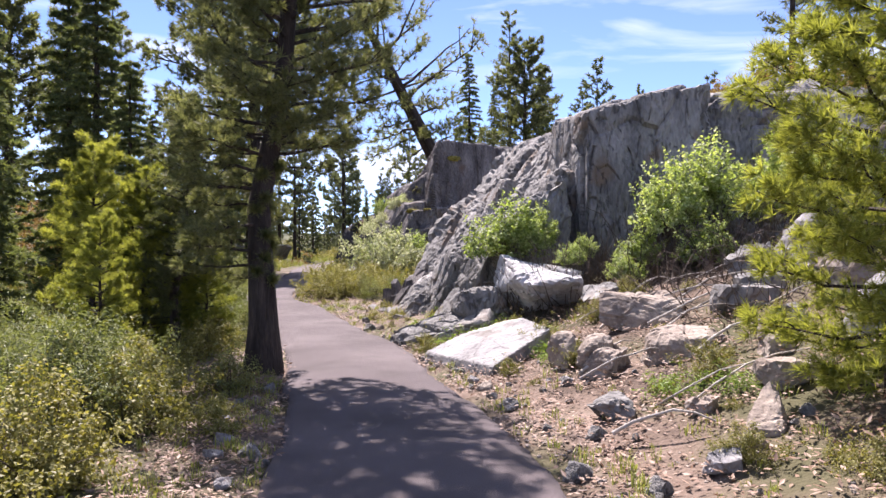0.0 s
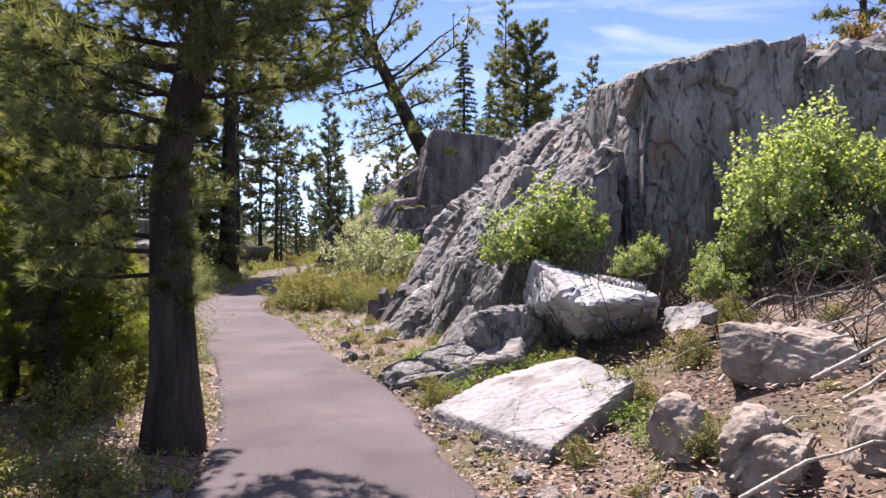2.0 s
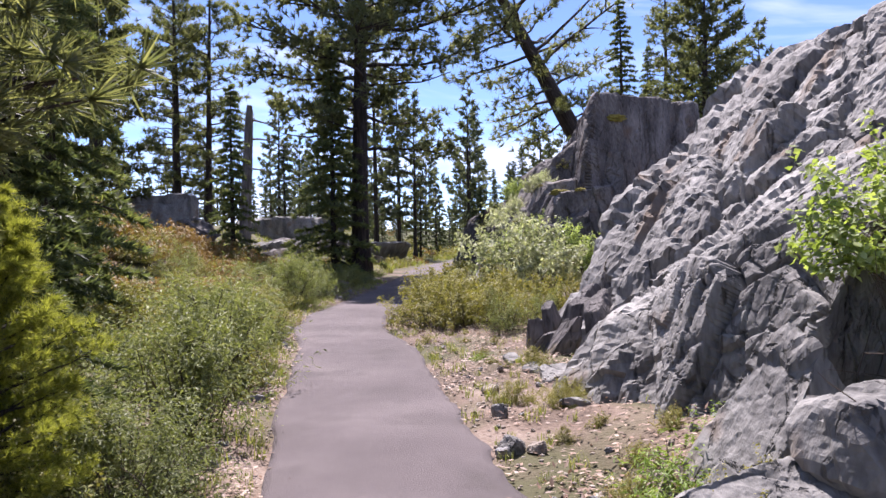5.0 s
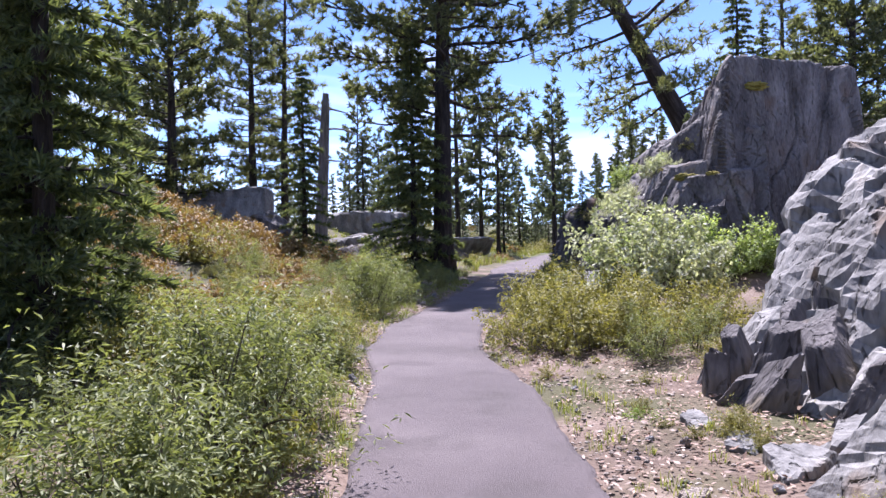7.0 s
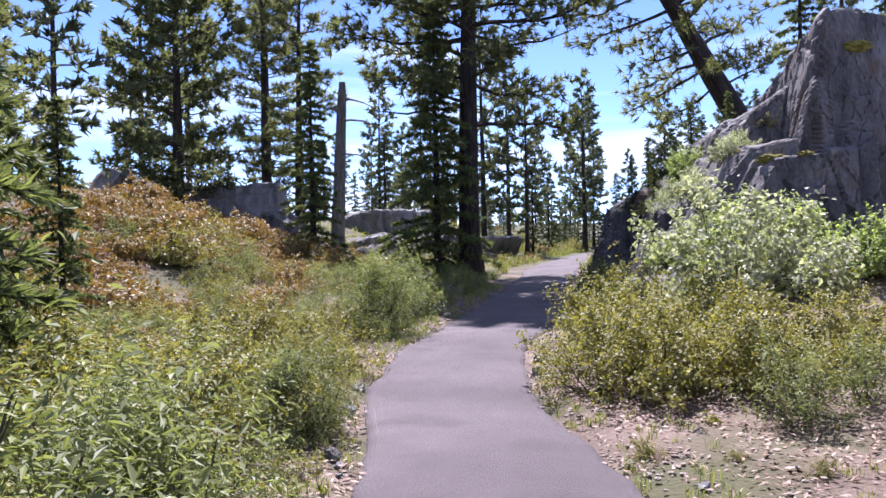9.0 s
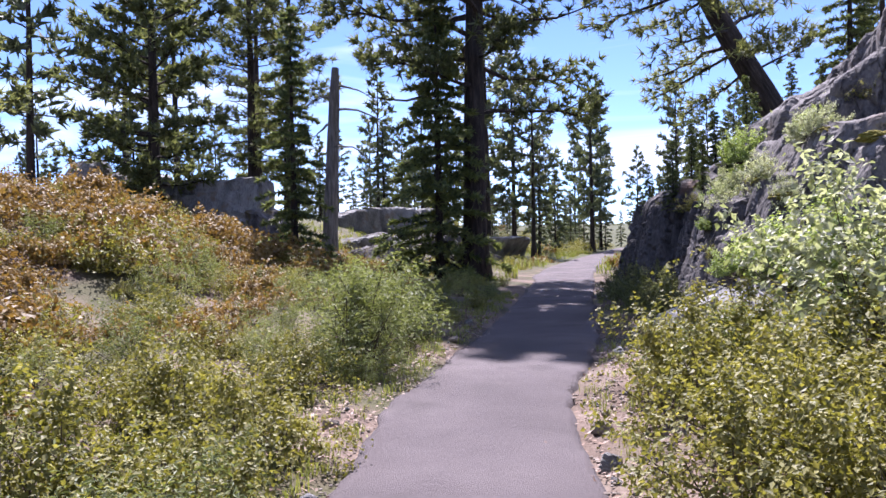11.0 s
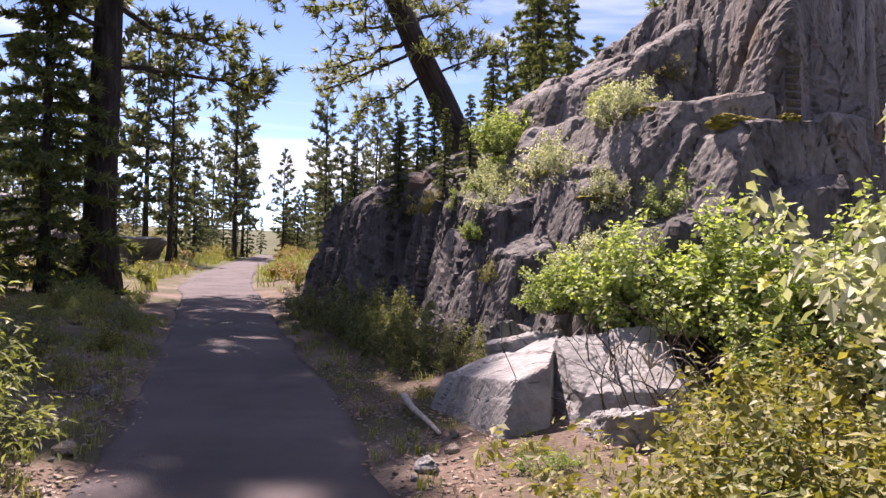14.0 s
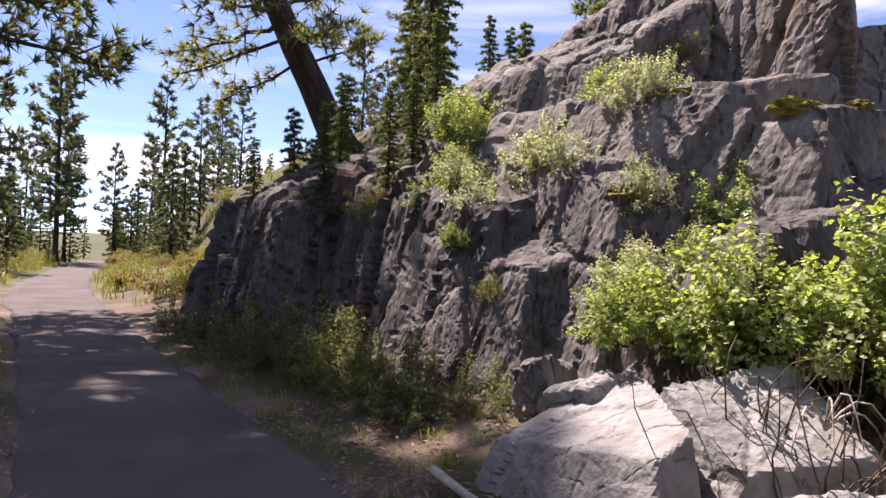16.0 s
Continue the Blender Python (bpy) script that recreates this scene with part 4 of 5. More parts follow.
# the dead snag
rng = np.random.RandomState(31)
snag = tagged(new("dead_snag"), "bare broken grey snag with a few dead limbs", "dead tree")
p = np.stack([np.linspace(0, 0.35, 8), np.linspace(0, 0.1, 8), np.linspace(-0.2, 7.2, 8)], 1)
v, f = tube(p, np.linspace(0.32, 0.19, 8) * np.array([1.25, 1, 1.04, 0.97, 1.03, 0.98, 1.0, 0.72]), 8)
part("trunk", mesh_of("trunk", v, f, GREYWOOD, True), snag)
for zz, az, ln in [(5.6, 0.2, 2.4), (5.0, 2.6, 1.6), (6.1, 3.4, 1.2), (4.2, -0.4, 2.0), (6.5, 0.5, 1.6)]:
    q = np.linspace(0, 1, 6)
    ln_ = np.stack([0.3 * zz / 7 + ln * q * math.cos(az), ln * q * math.sin(az), zz + 0.15 * ln * q - 0.5 * ln * q ** 2 + rng.normal(0, 0.04, 6)], 1)
    part("limb", mesh_of("limb", *tube(ln_, 0.06 * (1 - 0.85 * q), 5), GREYWOOD), snag)
plant(snag, -19.2, 47.3, 1.2, 0)

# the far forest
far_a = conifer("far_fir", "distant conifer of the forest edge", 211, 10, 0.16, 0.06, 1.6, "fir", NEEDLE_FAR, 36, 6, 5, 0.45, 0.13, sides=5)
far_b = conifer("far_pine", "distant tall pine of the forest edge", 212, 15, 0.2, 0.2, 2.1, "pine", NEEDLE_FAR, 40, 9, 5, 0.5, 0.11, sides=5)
plant(far_b, -12.3, 92, 1.25, 0)
plant(far_b, -17.5, 70, 1.05, 40)
plant(far_b, -16.4, 74, 0.9, 90)
rng = np.random.RandomState(12)
count = 0
while count < 150:
    y = rng.uniform(66, 140)
    x = rng.uniform(-75, 60)
    if float(edge_l(y)) - 2.5 < x < float(edge_r(y)) + 2.5 and y < 95:
        continue
    if x > -1 and y < 80:
        continue
    plant(far_a if rng.uniform() < 0.68 else far_b, x, y, rng.uniform(0.5, 0.95), rng.uniform(0, 360))
    count += 1
for k in range(9):
    x, y = rng.uniform(-60, -40), rng.uniform(25, 66)
    plant(far_b if k % 3 else far_a, x, y, rng.uniform(0.8, 1.3), rng.uniform(0, 360))
for k in range(14):
    x, y = rng.uniform(-38, -22), rng.uniform(2, 24)
    plant(far_b if k % 2 else far_a, x, y, rng.uniform(0.7, 1.1), rng.uniform(0, 360))


# ---- shrubs ----
def shrub(name, label, seed, size, count, leaf, material, lumps=14, stems=9, ragged=0.35, upright=0.4, twig=TWIG, low=0.1, spray=0.17):
    """A shrub: bent stems from the root, and leaves in clumps round the stem ends. size: width, depth, height."""
    rng = np.random.RandomState(seed)
    bush = tagged(new(name), label, "shrub")
    a = np.array([size[0] / 2, size[1] / 2, size[2]])
    c = rng.normal(size=(lumps, 3))
    c = unit(c) * rng.uniform(0.2, 0.95, (lumps, 1)) ** 0.5
    c[:, 2] = low + (1 - low) * np.abs(c[:, 2]) * 0.85
    centres = c * a
    bits = []
    for k in range(stems):
        e = centres[k % lumps]
        q = np.linspace(0, 1, 6)
        root = np.array([*(rng.normal(0, 0.08, 2) * a[:2]), -0.05])
        line = root + np.outer(q, e - root) + np.outer(np.sin(q * math.pi), rng.normal(0, 0.08, 3) * a)
        bits.append(tube(line, (0.004 + 0.007 * a[2]) * (1 - 0.75 * q), 4))
        for b in range(3):
            t = rng.uniform(0.45, 0.95)
            o = np.array([np.interp(t, q, line[:, w_]) for w_ in range(3)])
            tip = o + rng.normal(0, 0.28, 3) * a * 0.7
            bits.append(tube(np.stack([o, (o + tip) / 2 + rng.normal(0, 0.02, 3), tip]), [0.004, 0.003, 0.0015], 3))
    tagged(part("stemwork", mesh_of("stemwork", *joined(bits), twig), bush), kind="stuff")
    per = rng.dirichlet(np.full(lumps, 2.0)) * count
    pts, nor = [], []
    mean = float(a.mean())
    blob = np.array([0.42, 0.42, 0.32]) * a * (14 / lumps) ** 0.33
    for e, n in zip(centres, per.astype(int)):
        sprays = 5
        ends = e + rng.normal(0, 0.5, (sprays, 3)) * blob * (1 + ragged * 0.4)
        for c0 in ends:
            m = max(2, int(n / sprays * rng.uniform(0.6, 1.4)))
            axis = unit(unit(c0 - np.array([0, 0, 0.15 * a[2]])) + np.array([0, 0, 0.6 * upright]) + rng.normal(0, 0.25, 3))
            along = rng.uniform(-1, 1, (m, 1)) * spray * mean
            d = rng.normal(0, 1, (m, 3))
            pts.append(c0 + axis * along + d * spray * mean * 0.34 * (1 - 0.4 * along / (spray * mean)))
            nor.append(unit(axis * 0.35 + unit(d) * 0.35 + np.array([0, 0, upright]) + rng.normal(0, 0.45, (m, 3))))
    pts, nor = np.concatenate(pts), np.concatenate(nor)
    keep = pts[:, 2] > 0.02
    v, f = leaves(pts[keep], nor[keep], rng, leaf[0], leaf[1])
    tagged(part("foliage", mesh_of("foliage", v, f, material), bush), kind="stuff")
    return bush


maple = shrub("maple_shrub", "leafy bright green maple shrub on the rocks", 301, (2.1, 1.5, 1.6), 7000, (0.078, 0.078), LEAF_MAPLE, 44, 30, 1.1, 0.6, spray=0.15)
oak = shrub("oak_shrub", "low yellow-green evergreen shrub", 302, (1.5, 1.4, 0.75), 1900, (0.062, 0.042), LEAF_OAK, 26, 8, 0.8)
oak_fine = shrub("leafy_shrub", "leafy yellow-green shrub beside the path", 313, (1.5, 1.4, 0.85), 6200, (0.04, 0.028), LEAF_OAK, 30, 18, 0.9, spray=0.16)
oak_b = shrub("low_shrub", "dense low yellow-green shrub", 303, (1.3, 1.3, 0.6), 1900, (0.058, 0.04), LEAF_OAK, 24, 8, 0.8)
willow = shrub("willow_shrub", "feathery grey-green shrub beside the path", 304, (1.2, 1.1, 1.0), 2300, (0.06, 0.02), LEAF_WILLOW, 30, 16, 1.1, 0.9, spray=0.2)
willow_tall = shrub("willow_shrub", "tall feathery grey-green willow beside the path", 314, (1.6, 1.5, 1.35), 8500, (0.058, 0.018), LEAF_WILLOW, 44, 30, 0.9, 0.9, spray=0.18)
pale = shrub("pale_shrub", "pale blossoming shrub below the crag", 305, (3.0, 2.2, 1.6), 7000, (0.085, 0.06), LEAF_PALE, 34, 24, 0.6, 0.6, spray=0.13)
rust = shrub("rusty_shrub", "rust-coloured low shrub on the mound", 306, (1.9, 1.8, 0.6), 1100, (0.10, 0.066), LEAF_RUST, 22, 3, 0.5)
dark = shrub("shade_shrub", "low dark green shrub in the shade", 307, (1.3, 1.1, 0.6), 3000, (0.05, 0.028), NEEDLE_PINE, 16, 10)

herb = shrub("herb_clump", "fresh green herbs in the dirt of the bank", 315, (0.75, 0.65, 0.34), 900, (0.06, 0.016), LEAF_HERB, 16, 6, 0.8, 0.9, spray=0.22)
for x, y, s, a in [(0.3, 10.75, 0.9, 0), (-0.1, 10.7, 0.7, 60), (0.7, 10.8, 0.7, 120), (-0.5, 11.95, 0.9, 180), (-0.3, 12.4, 1.0, 240), (0.95, 11.0, 0.7, 300), (1.35, 9.7, 0.6, 30), (1.25, 8.6, 0.8, 90), (1.3, 8.2, 0.7, 150), (1.95, 6.2, 0.9, 210), (2.3, 5.9, 0.9, 270), (1.0, 10.5, 0.6, 330), (0.1, 12.9, 0.8, 15), (-1.2, 17.6, 0.5, 75), (-2.0, 17.2, 0.5, 130), (-3.75, 25.2, 0.9, 190), (-4.0, 24.6, 0.8, 250), (-3.9, 26.1, 0.7, 310)]:
    plant(herb, x, y, s, a)

# maples
for x, y, z, s, a, st in [(1.05, 12.3, 1.3, 0.62, 0, 1.0), (1.6, 12.4, 1.45, 0.62, 80, 1.15), (3.55, 11.6, 1.7, 0.95, 40, 1.25), (4.4, 11.9, 1.9, 1.1, 130, 1.2), (5.4, 11.4, 2.0, 1.15, 200, 1.1), (2.3, 12.0, 1.3, 0.4, 260, 0.9), (3.0, 11.3, 1.2, 0.6, 310, 0.9), (2.0, 11.6, 1.2, 0.42, 45, 0.8), (2.7, 10.9, 1.0, 0.45, 150, 0.8), (3.9, 10.9, 1.25, 0.7, 10, 0.9), (6.3, 11.8, 2.2, 1.1, 300, 1.0)]:
    plant(maple, x, y, s, a, z, (0, 0), st)
for x, y, z, s, a in [(-3.05, 28.4, 0.9, 0.6, 20), (-2.55, 27.75, 0.8, 0.95, 110), (-1.9, 27.2, 0.85, 1.08, 200), (-1.0, 26.9, 0.85, 1.12, 290), (-2.1, 26.6, 0.6, 0.7, 60), (0.0, 26.5, 0.75, 1.05, 30), (-1.3, 26.3, 0.6, 0.8, 160), (-3.0, 31.6, 2.2, 0.3, 30), (-2.75, 32.2, 2.9, 0.66, 90), (-2.1, 32.4, 3.1, 0.72, 10), (-3.45, 30.6, 1.6, 0.24, 120), (-2.4, 30.2, 2.2, 0.28, 120), (-1.2, 30.6, 3.2, 0.3, 50)]:
    plant(maple, x, y, s, a, z)
# below the crag
plant(pale, -2.0, 24.3, 0.95, 0, 0.5, (0, 0), 1.2)
for x, y, z, s, a in [(-2.45, 30.5, 2.2, 0.42, 90), (-1.75, 29.9, 2.95, 0.36, 190), (-2.9, 31.6, 2.2, 0.32, 30), (-1.5, 30.9, 3.2, 0.34, 270), (-2.9, 30.9, 1.7, 0.42, 20), (-2.2, 29.3, 1.9, 0.30, 60), (-1.2, 30.9, 3.5, 0.3, 140), (-2.6, 28.9, 1.2, 0.3, 250)]:
    plant(pale, x, y, s, a, z)
for x, y, s, a in [(-3.55, 20.9, 0.95, 0), (-2.85, 20.6, 1.05, 50), (-2.1, 20.9, 1.1, 130), (-3.2, 22.0, 1.15, 200), (-2.2, 22.2, 1.1, 300), (-1.4, 21.6, 0.95, 20), (-3.7, 23.2, 1.2, 80), (-3.4, 24.4, 1.3, 150), (-2.6, 23.4, 1.2, 220), (-2.6, 25.5, 0.9, 270), (-1.0, 22.8, 0.9, 200)]:
    plant(oak_fine, x, y, s, a)
for x, y, s, a in [(-3.7, 24.0, 0.9, 0), (-3.1, 24.9, 0.9, 90), (-1.9, 19.9, 0.8, 200), (-1.4, 20.4, 0.75, 30), (-3.0, 25.7, 0.6, 120)]:
    plant(willow, x, y, s, a)
for x, y, s, a in [(-4.3, 30.6, 0.8, 0), (-4.5, 31.8, 0.9, 60), (-4.75, 33.2, 1.0, 140), (-5.2, 34.8, 1.0, 200), (-5.6, 36.6, 1.1, 280), (-4.2, 29.6, 0.7, 30), (-6.0, 38.5, 1.1, 100), (-4.0, 32.4, 0.9, 170)]:
    plant(dark, x, y, s, a)
for x, y, z, s, a in [(-1.55, 28.9, 1.95, 0.62, 0), (-2.3, 30.8, 2.2, 0.75, 60), (-1.6, 30.6, 3.15, 0.6, 150), (-0.9, 30.4, 3.75, 0.5, 220), (-3.2, 31.8, 2.1, 0.5, 20), (-2.6, 32.4, 2.5, 0.6, 100), (-3.5, 33.0, 2.1, 0.5, 170), (-1.9, 32.0, 2.9, 0.6, 250), (-3.9, 34.4, 2.1, 0.55, 40), (-2.9, 30.6, 1.3, 0.35, 0), (-3.3, 30.0, 1.2, 0.3, 80), (-2.2, 28.6, 1.5, 0.4, 130)]:
    plant(maple if (x * 10) % 2 < 1 else oak_fine, x, y, s, a, z - 0.1)
for x, y, s, a in [(-4.0, 30.0, 1.0, 15), (-4.35, 31.2, 1.15, 75), (-4.5, 32.5, 1.2, 135), (-4.9, 34.0, 1.2, 195), (-3.7, 29.4, 0.7, 255), (-5.3, 35.7, 1.25, 315), (-4.1, 31.9, 1.0, 30)]:
    plant(dark, x, y, s, a, None, (0, 0), 1.25)
# the other side of the path
rng = np.random.RandomState(55)
count = 0
while count < 300:
    y = rng.uniform(1.5, 40)
    off = 0.5 + rng.uniform(0, 1) ** 1.3 * 9
    x = float(edge_l(y)) - off
    if math.hypot(x + 2.15, y - 8.85) < 0.6 or math.hypot((x + 7.6) / 2.2, (y - 15.5) / 3.0) < 1:
        continue
    on_mound = off > 4.2 + 1.5 * math.sin(y) and y > 19
    kind = rust if on_mound and rng.uniform() < 0.8 else (willow if rng.uniform() < 0.42 else (oak if rng.uniform() < 0.6 else oak_b))
    plant(kind, x, y, rng.uniform(0.6, 1.05) * (0.75 if off < 1.2 else 1.0) * (0.68 if y > 17 and off < 4.5 else 1.0), rng.uniform(0, 360))
    count += 1
for k in range(46):
    y = rng.uniform(1.5, 8.2)
    plant((willow, oak, oak_b)[k % 3], float(edge_l(y)) - rng.uniform(0.55, 4.5), y, rng.uniform(0.55, 0.95), rng.uniform(0, 360))
for k in range(60):
    y = rng.uniform(19, 29.5)
    plant(rust if k % 5 < 3 else oak, float(edge_l(y)) - rng.uniform(2.6, 8), y, rng.uniform(0.55, 0.95), rng.uniform(0, 360))
for k in range(45):
    plant(oak if k % 3 else rust, rng.uniform(-5.5, 5), rng.uniform(37.5, 49), rng.uniform(0.8, 1.4), rng.uniform(0, 360))
for k in range(50):
    plant(oak if k % 3 else rust, rng.uniform(-30, 4), rng.uniform(76, 112), rng.uniform(1.2, 2.2), rng.uniform(0, 360))
for k in range(110):
    plant(far_a, rng.uniform(-50, 16), rng.uniform(98, 140), rng.uniform(0.4, 0.8), rng.uniform(0, 360))
for x, y, s, a in [(1.3, 9.0, 0.42, 0), (-0.3, 10.4, 0.36, 50), (0.75, 8.2, 0.26, 90), (1.5, 7.75, 0.36, 140), (0.0, 11.7, 0.42, 200), (1.95, 9.6, 0.4, 250), (1.0, 10.2, 0.38, 300), (2.3, 6.3, 0.42, 20), (2.6, 10.2, 0.45, 80), (1.9, 4.6, 0.34, 130), (2.4, 3.9, 0.4, 190), (3.1, 6.9, 0.4, 230), (-0.9, 14.8, 0.3, 0), (-1.2, 19.6, 0.4, 60)]:
    plant(oak_fine, x, y, s, a)
for k in range(34):
    y = rng.uniform(11.5, 19.5)
    plant(oak_fine if k % 2 else oak_b, float(edge_r(y)) + rng.uniform(0.25, 1.3), y, rng.uniform(0.14, 0.32), rng.uniform(0, 360))
for k in range(26):
    y = rng.uniform(3.5, 12)
    plant(oak_b, float(edge_r(y)) + rng.uniform(0.5, 3.6), y, rng.uniform(0.16, 0.34), rng.uniform(0, 360))
for k in range(80):
    y = rng.uniform(9.5, 25)
    plant((oak, willow, oak_b)[k % 3], float(edge_l(y)) - 0.75 - rng.uniform(0, 1) * 4.5, y, rng.uniform(0.5, 0.85), rng.uniform(0, 360))
for k in range(70):
    y = rng.uniform(17, 31)
    plant((willow, oak_b, oak)[k % 3], float(edge_l(y)) - rng.uniform(0.6, 5), y, rng.uniform(0.3, 0.6), rng.uniform(0, 360))
for k in range(60):
    y = rng.uniform(46, 76)
    side = rng.uniform() < 0.5
    plant(rust if k % 3 == 0 else oak, float(edge_l(y)) - rng.uniform(0.8, 12) if side else float(edge_r(y)) + rng.uniform(0.8, 7), y, rng.uniform(0.7, 1.3), rng.uniform(0, 360))
plant(willow_tall, -7.2, 24.5, 1.05, 0)
for x, y, s, a in [(-4.65, 15.1, 1.0, 40), (-5.0, 16.4, 0.85, 160), (-3.95, 13.3, 0.85, 220), (-3.3, 11.6, 0.6, 70), (-5.6, 18.8, 0.6, 130), (-3.3, 6.2, 0.8, 260), (-3.9, 4.6, 0.85, 320), (-7.9, 26.0, 0.9, 50)]:
    plant(willow_tall, x, y, s, a)
for x, y, s, a in [(-5.9, 17.4, 1.0, 0), (-6.6, 17.0, 1.1, 70), (-7.2, 18.2, 1.1, 140), (-6.2, 18.4, 1.0, 210), (-5.6, 19.6, 0.8, 280), (-7.0, 19.6, 1.1, 350), (-6.5, 21.0, 0.9, 30), (-8.2, 19.2, 1.1, 100), (-7.6, 21.6, 1.0, 170), (-7.4, 22.9, 0.8, 240), (-2.6, 4.6, 0.9, 310), (-2.5, 5.9, 0.8, 20), (-2.9, 7.2, 0.8, 90), (-2.6, 3.4, 0.9, 160), (-2.2, 7.6, 0.5, 130), (-3.2, 9.8, 0.7, 230), (-3.5, 10.9, 0.7, 300)]:
    plant(oak_fine, x, y, s, a)
plant(willow, -7.5, 26.4, 1.3, 10)
plant(willow, -7.9, 27.4, 0.9, 100)
count = 0
while count < 240:
    x, y = rng.uniform(-27, -11), rng.uniform(21, 46)
    if x > float(edge_l(y)) - 4.5:
        continue
    plant(rust if rng.uniform() < 0.88 else oak, x, y, rng.uniform(0.9, 1.5), rng.uniform(0, 360))
    count += 1
# small growth on the bank and on the rocks
for x, y, z, s, a in [(0.75, 8.55, None, 0.32, 0), (1.15, 9.7, None, 0.36, 60), (-0.35, 10.6, None, 0.42, 120), (1.25, 10.1, None, 0.4, 30), (0.95, 7.6, None, 0.3, 80), (1.9, 6.3, None, 0.45, 40), (2.7, 10.4, None, 0.5, 90), (0.2, 12.3, None, 0.4, 10), (1.9, 11.6, None, 0.5, 200), (3.2, 9.6, None, 0.5, 100), (-0.5, 19.8, 0.6, 0.6, 10), (0.2, 20.4, 0.9, 0.8, 80), (-0.2, 21.5, 0.6, 0.8, 80), (2.3, 4.2, None, 0.5, 200), (1.9, 3.6, None, 0.4, 20), (3.2, 5.8, None, 0.5, 260), (-3.9, 26.4, None, 0.4, 60), (-2.9, 26.0, None, 0.55, 10), (-4.3, 28.6, None, 0.4, 180)]:
    plant(oak_b, x, y, s, a, z)
for x, y, z, s, a in [(6.6, 14.6, 4.5, 0.9, 0), (7.6, 14.8, 4.5, 1.0, 90), (8.8, 15, 4.5, 1.1, 180), (9.6, 14.2, 4.3, 1.1, 20), (5.7, 15.2, 4.4, 0.7, 220)]:
    plant(rust, x, y, s, a, z, (0, 0), 1.5)


# ---- grass, litter and dead wood ----
def grass_tuft(seed, n, h):
    rng = np.random.RandomState(seed)
    az = rng.uniform(0, 2 * np.pi, n)
    lean = rng.uniform(0.1, 0.75, n)
    ln = h * rng.uniform(0.6, 1.2, n)
    o = np.stack([rng.normal(0, 0.05, n), rng.normal(0, 0.05, n), np.zeros(n)], 1)
    d = np.stack([np.cos(az), np.sin(az), np.zeros(n)], 1)
    s = np.stack([-np.sin(az), np.cos(az), np.zeros(n)], 1) * 0.005
    up = np.array([0, 0, 1.0])
    mid = o + d * (ln * lean * 0.4)[:, None] + up * (ln * 0.6)[:, None]
    tip = o + d * (ln * lean)[:, None] + up * (ln * (1 - 0.45 * lean))[:, None]
    v = np.stack([o - s, o + s, mid + s, mid - s, mid - s, mid + s, tip + s * 0.2, tip - s * 0.2], 1).reshape(-1, 3)
    return v, np.arange(n * 8).reshape(-1, 4)


def scatter(name, label, spots, makers, material, seed):
    """One sheet of uncountable growth or litter on the ground."""
    rng = np.random.RandomState(seed)
    bits = []
    for x, y, s in spots:
        v, f = makers[rng.randint(len(makers))]
        a = rng.uniform(0, 2 * math.pi)
        m = np.array([[math.cos(a), -math.sin(a), 0], [math.sin(a), math.cos(a), 0], [0, 0, 1]])
        bits.append((v * s @ m.T + np.array([x, y, ground_z(x, y)]), f))
    return tagged(new(name, mesh_of(name, *joined(bits), material)), label, "ground cover", kind="stuff")


rng = np.random.RandomState(91)
tufts = [grass_tuft(k, 15, 0.15) for k in range(5)]
spots = []
for k in range(1900):
    y = rng.uniform(1, 36)
    left = rng.uniform() < 0.72
    off = 0.05 + rng.exponential(0.9)
    x = edge_l(y) - off if left else edge_r(y) + off
    if left or not (8 < y < 11 and 0.3 < x < 1.4):
        spots.append((x, y, rng.uniform(0.3, 0.85)))
scatter("grass", "dry yellow-green grass tufts along the path", spots, tufts, GRASS, 1)
spots = [(float(edge_l(y)) - rng.uniform(2, 14), y, rng.uniform(0.6, 1.5)) for y in rng.uniform(2, 60, 900)]
scatter("grass", "dry yellow-green grass among the shrubs", spots, tufts, GRASS, 2)

spots = []
for k in range(700):
    y = rng.uniform(44, 92)
    side = rng.uniform() < 0.5
    spots.append((float(edge_l(y)) - rng.uniform(0.3, 14) if side else float(edge_r(y)) + rng.uniform(0.3, 9), y, rng.uniform(2.0, 4.0)))
scatter("grass", "yellow-green meadow grass beyond the old pine", spots, tufts, GRASS, 6)

bit_shapes = []
for k in range(4):
    r2 = np.random.RandomState(400 + k)
    n = 22
    at = np.stack([r2.uniform(-0.25, 0.25, n), r2.uniform(-0.25, 0.25, n), r2.uniform(0.012, 0.03, n)], 1)
    bit_shapes.append(leaves(at, unit(np.array([0, 0, 1.0]) + r2.normal(0, 0.25, (n, 3))), r2, 0.055, 0.02, 0.05))
spots = []
for k in range(2600):
    y = rng.uniform(2, 31) if k < 1500 else rng.uniform(2, 12.5)
    right = rng.uniform() < 0.75
    off = rng.uniform(0.05, 3.4) if right else rng.uniform(0.02, 0.9)
    spots.append((edge_r(y) + off if right else edge_l(y) - off, y, rng.uniform(0.7, 1.3)))
scatter("litter", "fallen needles, dead leaves and bark chips", spots, bit_shapes, LITTER, 3)

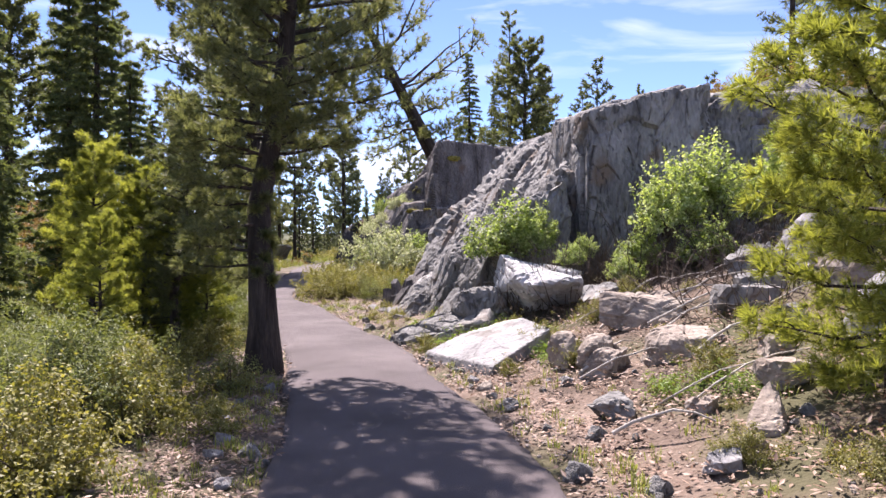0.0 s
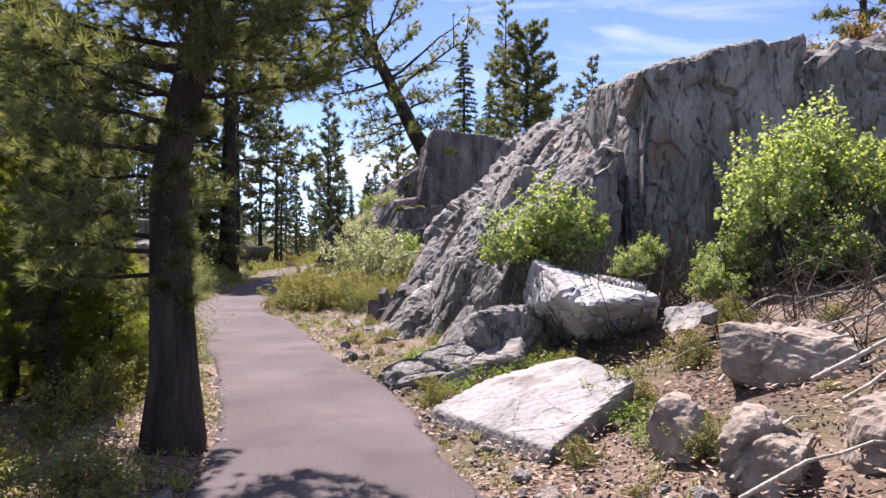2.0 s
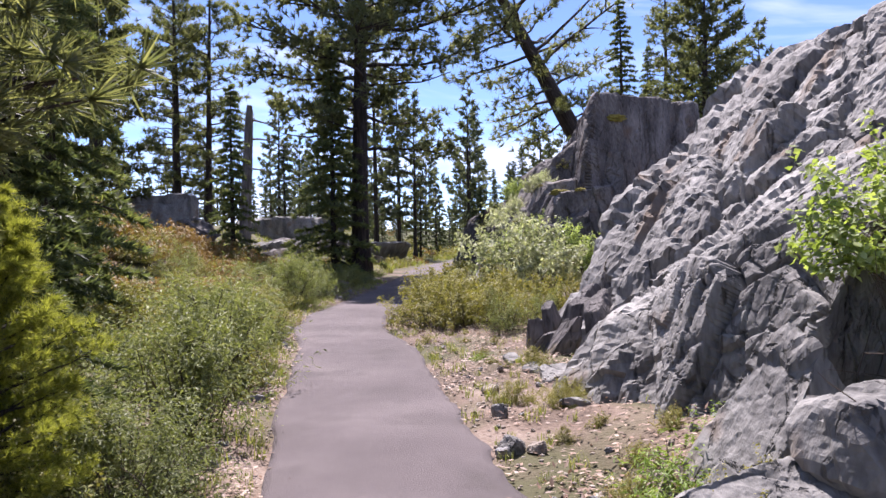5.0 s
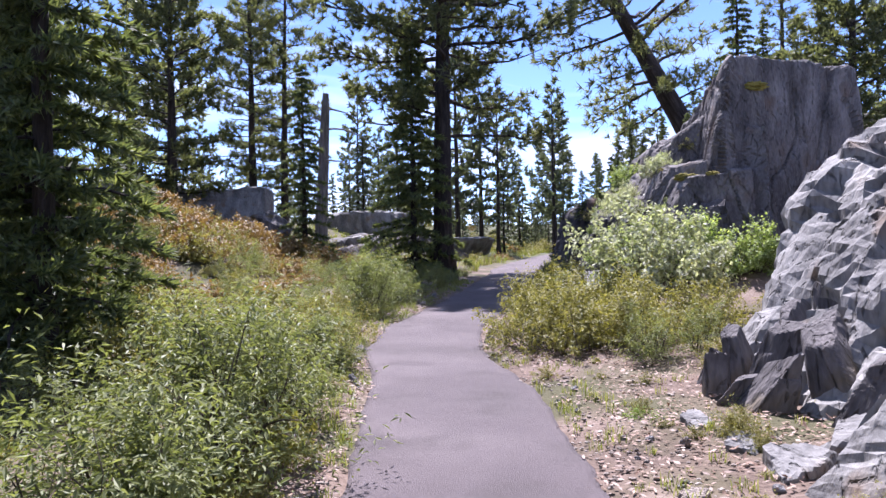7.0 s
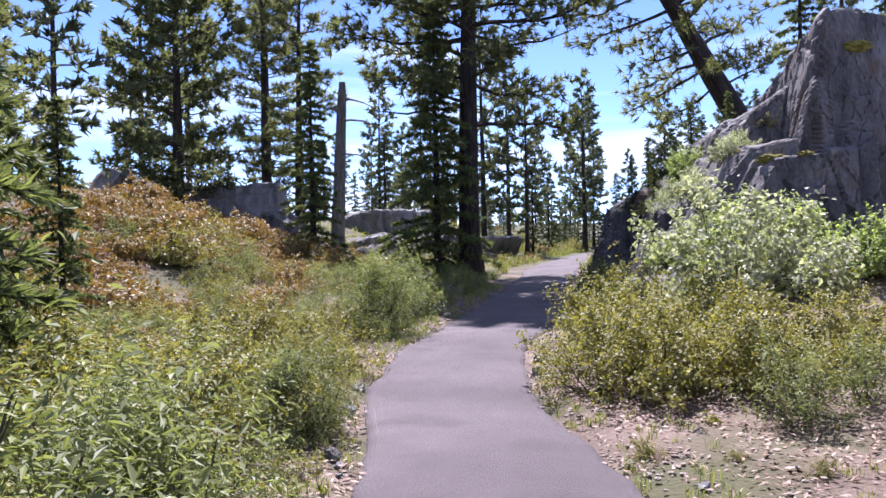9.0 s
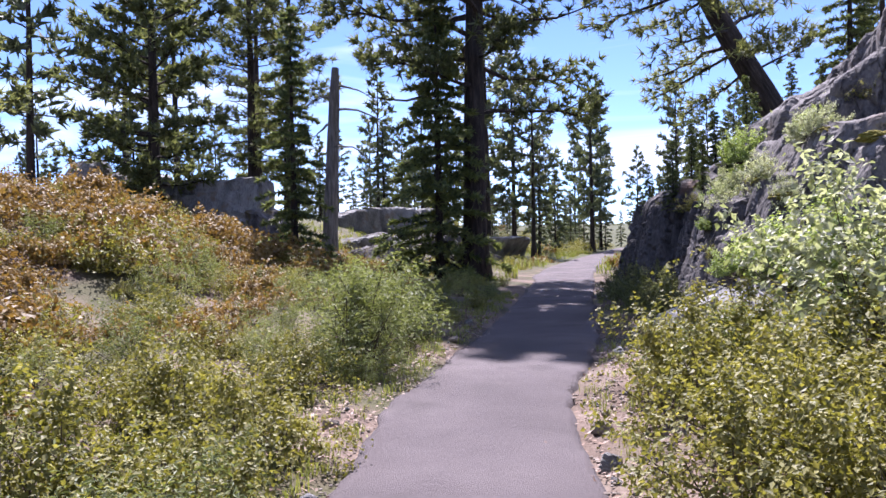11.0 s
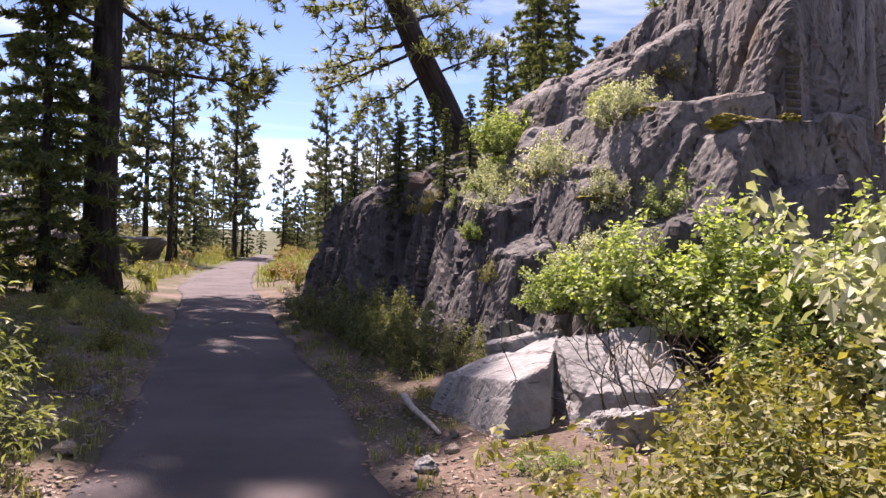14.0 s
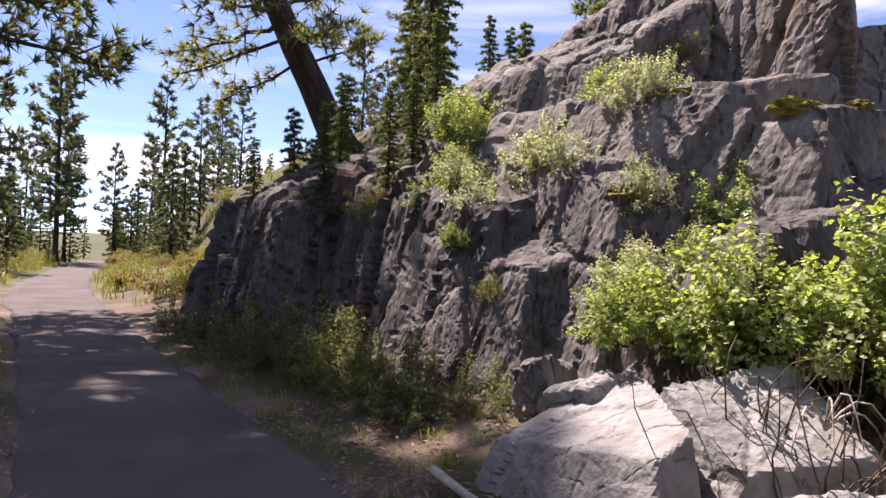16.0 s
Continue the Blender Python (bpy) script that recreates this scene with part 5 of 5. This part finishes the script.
chip_shapes = []
for k in range(4):
    r2 = np.random.RandomState(500 + k)
    vv, ff, at = [], [], 0
    for q in range(9):
        v0, f0 = sphere(1)
        vv.append(v0 * np.array([1, 0.8, 0.5]) * r2.uniform(0.007, 0.022) * r2.uniform(0.8, 1.2, (len(v0), 1)) + np.array([r2.uniform(-0.2, 0.2), r2.uniform(-0.2, 0.2), 0.006]))
        ff.append(f0 + at)
        at += len(v0)
    chip_shapes.append((np.concatenate(vv), np.concatenate(ff)))
spots = []
for k in range(480):
    y = rng.uniform(3, 30)
    right = rng.uniform() < 0.65
    off = 0.03 + rng.exponential(0.5)
    spots.append((edge_r(y) + off if right else edge_l(y) - off * 0.6, y, rng.uniform(0.7, 1.5)))
scatter("gravel", "pale gravel along the path's edges", spots, chip_shapes, ROCK_TAN, 4)


def dead_branch(points, r, label):
    q = np.linspace(0, 1, len(points))
    ob = new("dead_branch", mesh_of("dead_branch", *tube(points, r * (1 - 0.6 * q), 6), DEADWOOD, True))
    return tagged(ob, label, "dead wood", "dead branches")


dead_branch([(-4.52, 28.35, 0.12), (-4.5, 27.9, 0.1), (-4.42, 27.5, 0.07), (-4.38, 27.2, 0.05)], 0.035, "bleached dead stick lying by the path")
for k, (x, y, z) in enumerate([(-2.85, 26.85, 0.62), (-2.0, 26.3, 0.55)]):
    for a, ln, up in [(-2.6, 0.45, 0.30), (-2.0, 0.5, 0.34), (-1.5, 0.42, 0.36), (-0.8, 0.5, 0.3), (-0.2, 0.45, 0.22)]:
        q = np.linspace(0, 1, 6)
        dead_branch([(x + ln * t * math.cos(a), y + 0.5 * ln * t * math.sin(a), z + up * math.sin(t * 2.6) - 0.25 * t) for t in q], 0.009, "bleached twig hanging below the maple")
rng = np.random.RandomState(66)
for k in range(28):
    x, y = rng.uniform(1.2, 4.4), rng.uniform(5.2, 10.2)
    a, ln = rng.uniform(-0.6, 0.6), rng.uniform(0.6, 1.5)
    pts = []
    for q in np.linspace(0, 1, 6):
        px, py_ = x + ln * q * math.cos(a), y + ln * q * math.sin(a)
        pts.append((px, py_, ground_z(px, py_) + 0.05 + 0.14 * math.sin(q * 3) + rng.uniform(0, 0.05)))
    dead_branch(pts, rng.uniform(0.008, 0.022), "bleached dead branch lying on the bank")


def bramble(x0, x1, y0, y1, z, seed, n, h):
    """A tangle of bare brown twigs under a shrub."""
    r2 = np.random.RandomState(seed)
    bits = []
    for k in range(n):
        o = np.array([r2.uniform(x0, x1), r2.uniform(y0, y1), 0])
        o[2] = ground_z(o[0], o[1]) - 0.03
        e = o + np.array([r2.normal(0, 0.35), r2.normal(-0.15, 0.3), h * r2.uniform(0.3, 1.1)])
        q = np.linspace(0, 1, 5)
        line = o + np.outer(q, e - o) + np.outer(np.sin(q * 3), r2.normal(0, 0.12, 3))
        bits.append(tube(line, r2.uniform(0.004, 0.011) * (1 - 0.7 * q), 4))
    return tagged(new("twigs", mesh_of("twigs", *joined(bits), TWIG)), "tangle of bare brown twigs under the shrubs", "twigs", kind="stuff")


bramble(2.7, 5.8, 7.2, 9.7, 0, 10, 260, 0.5)
bramble(1.0, 6.5, 10.9, 12.4, 0, 7, 420, 1.0)
bramble(2.6, 6.0, 9.5, 11.2, 0, 8, 260, 0.7)
bramble(0.9, 4.6, 11.3, 12.3, 0, 11, 300, 0.9)
bramble(-3.2, 0.4, 26.4, 27.8, 0, 9, 300, 0.8)
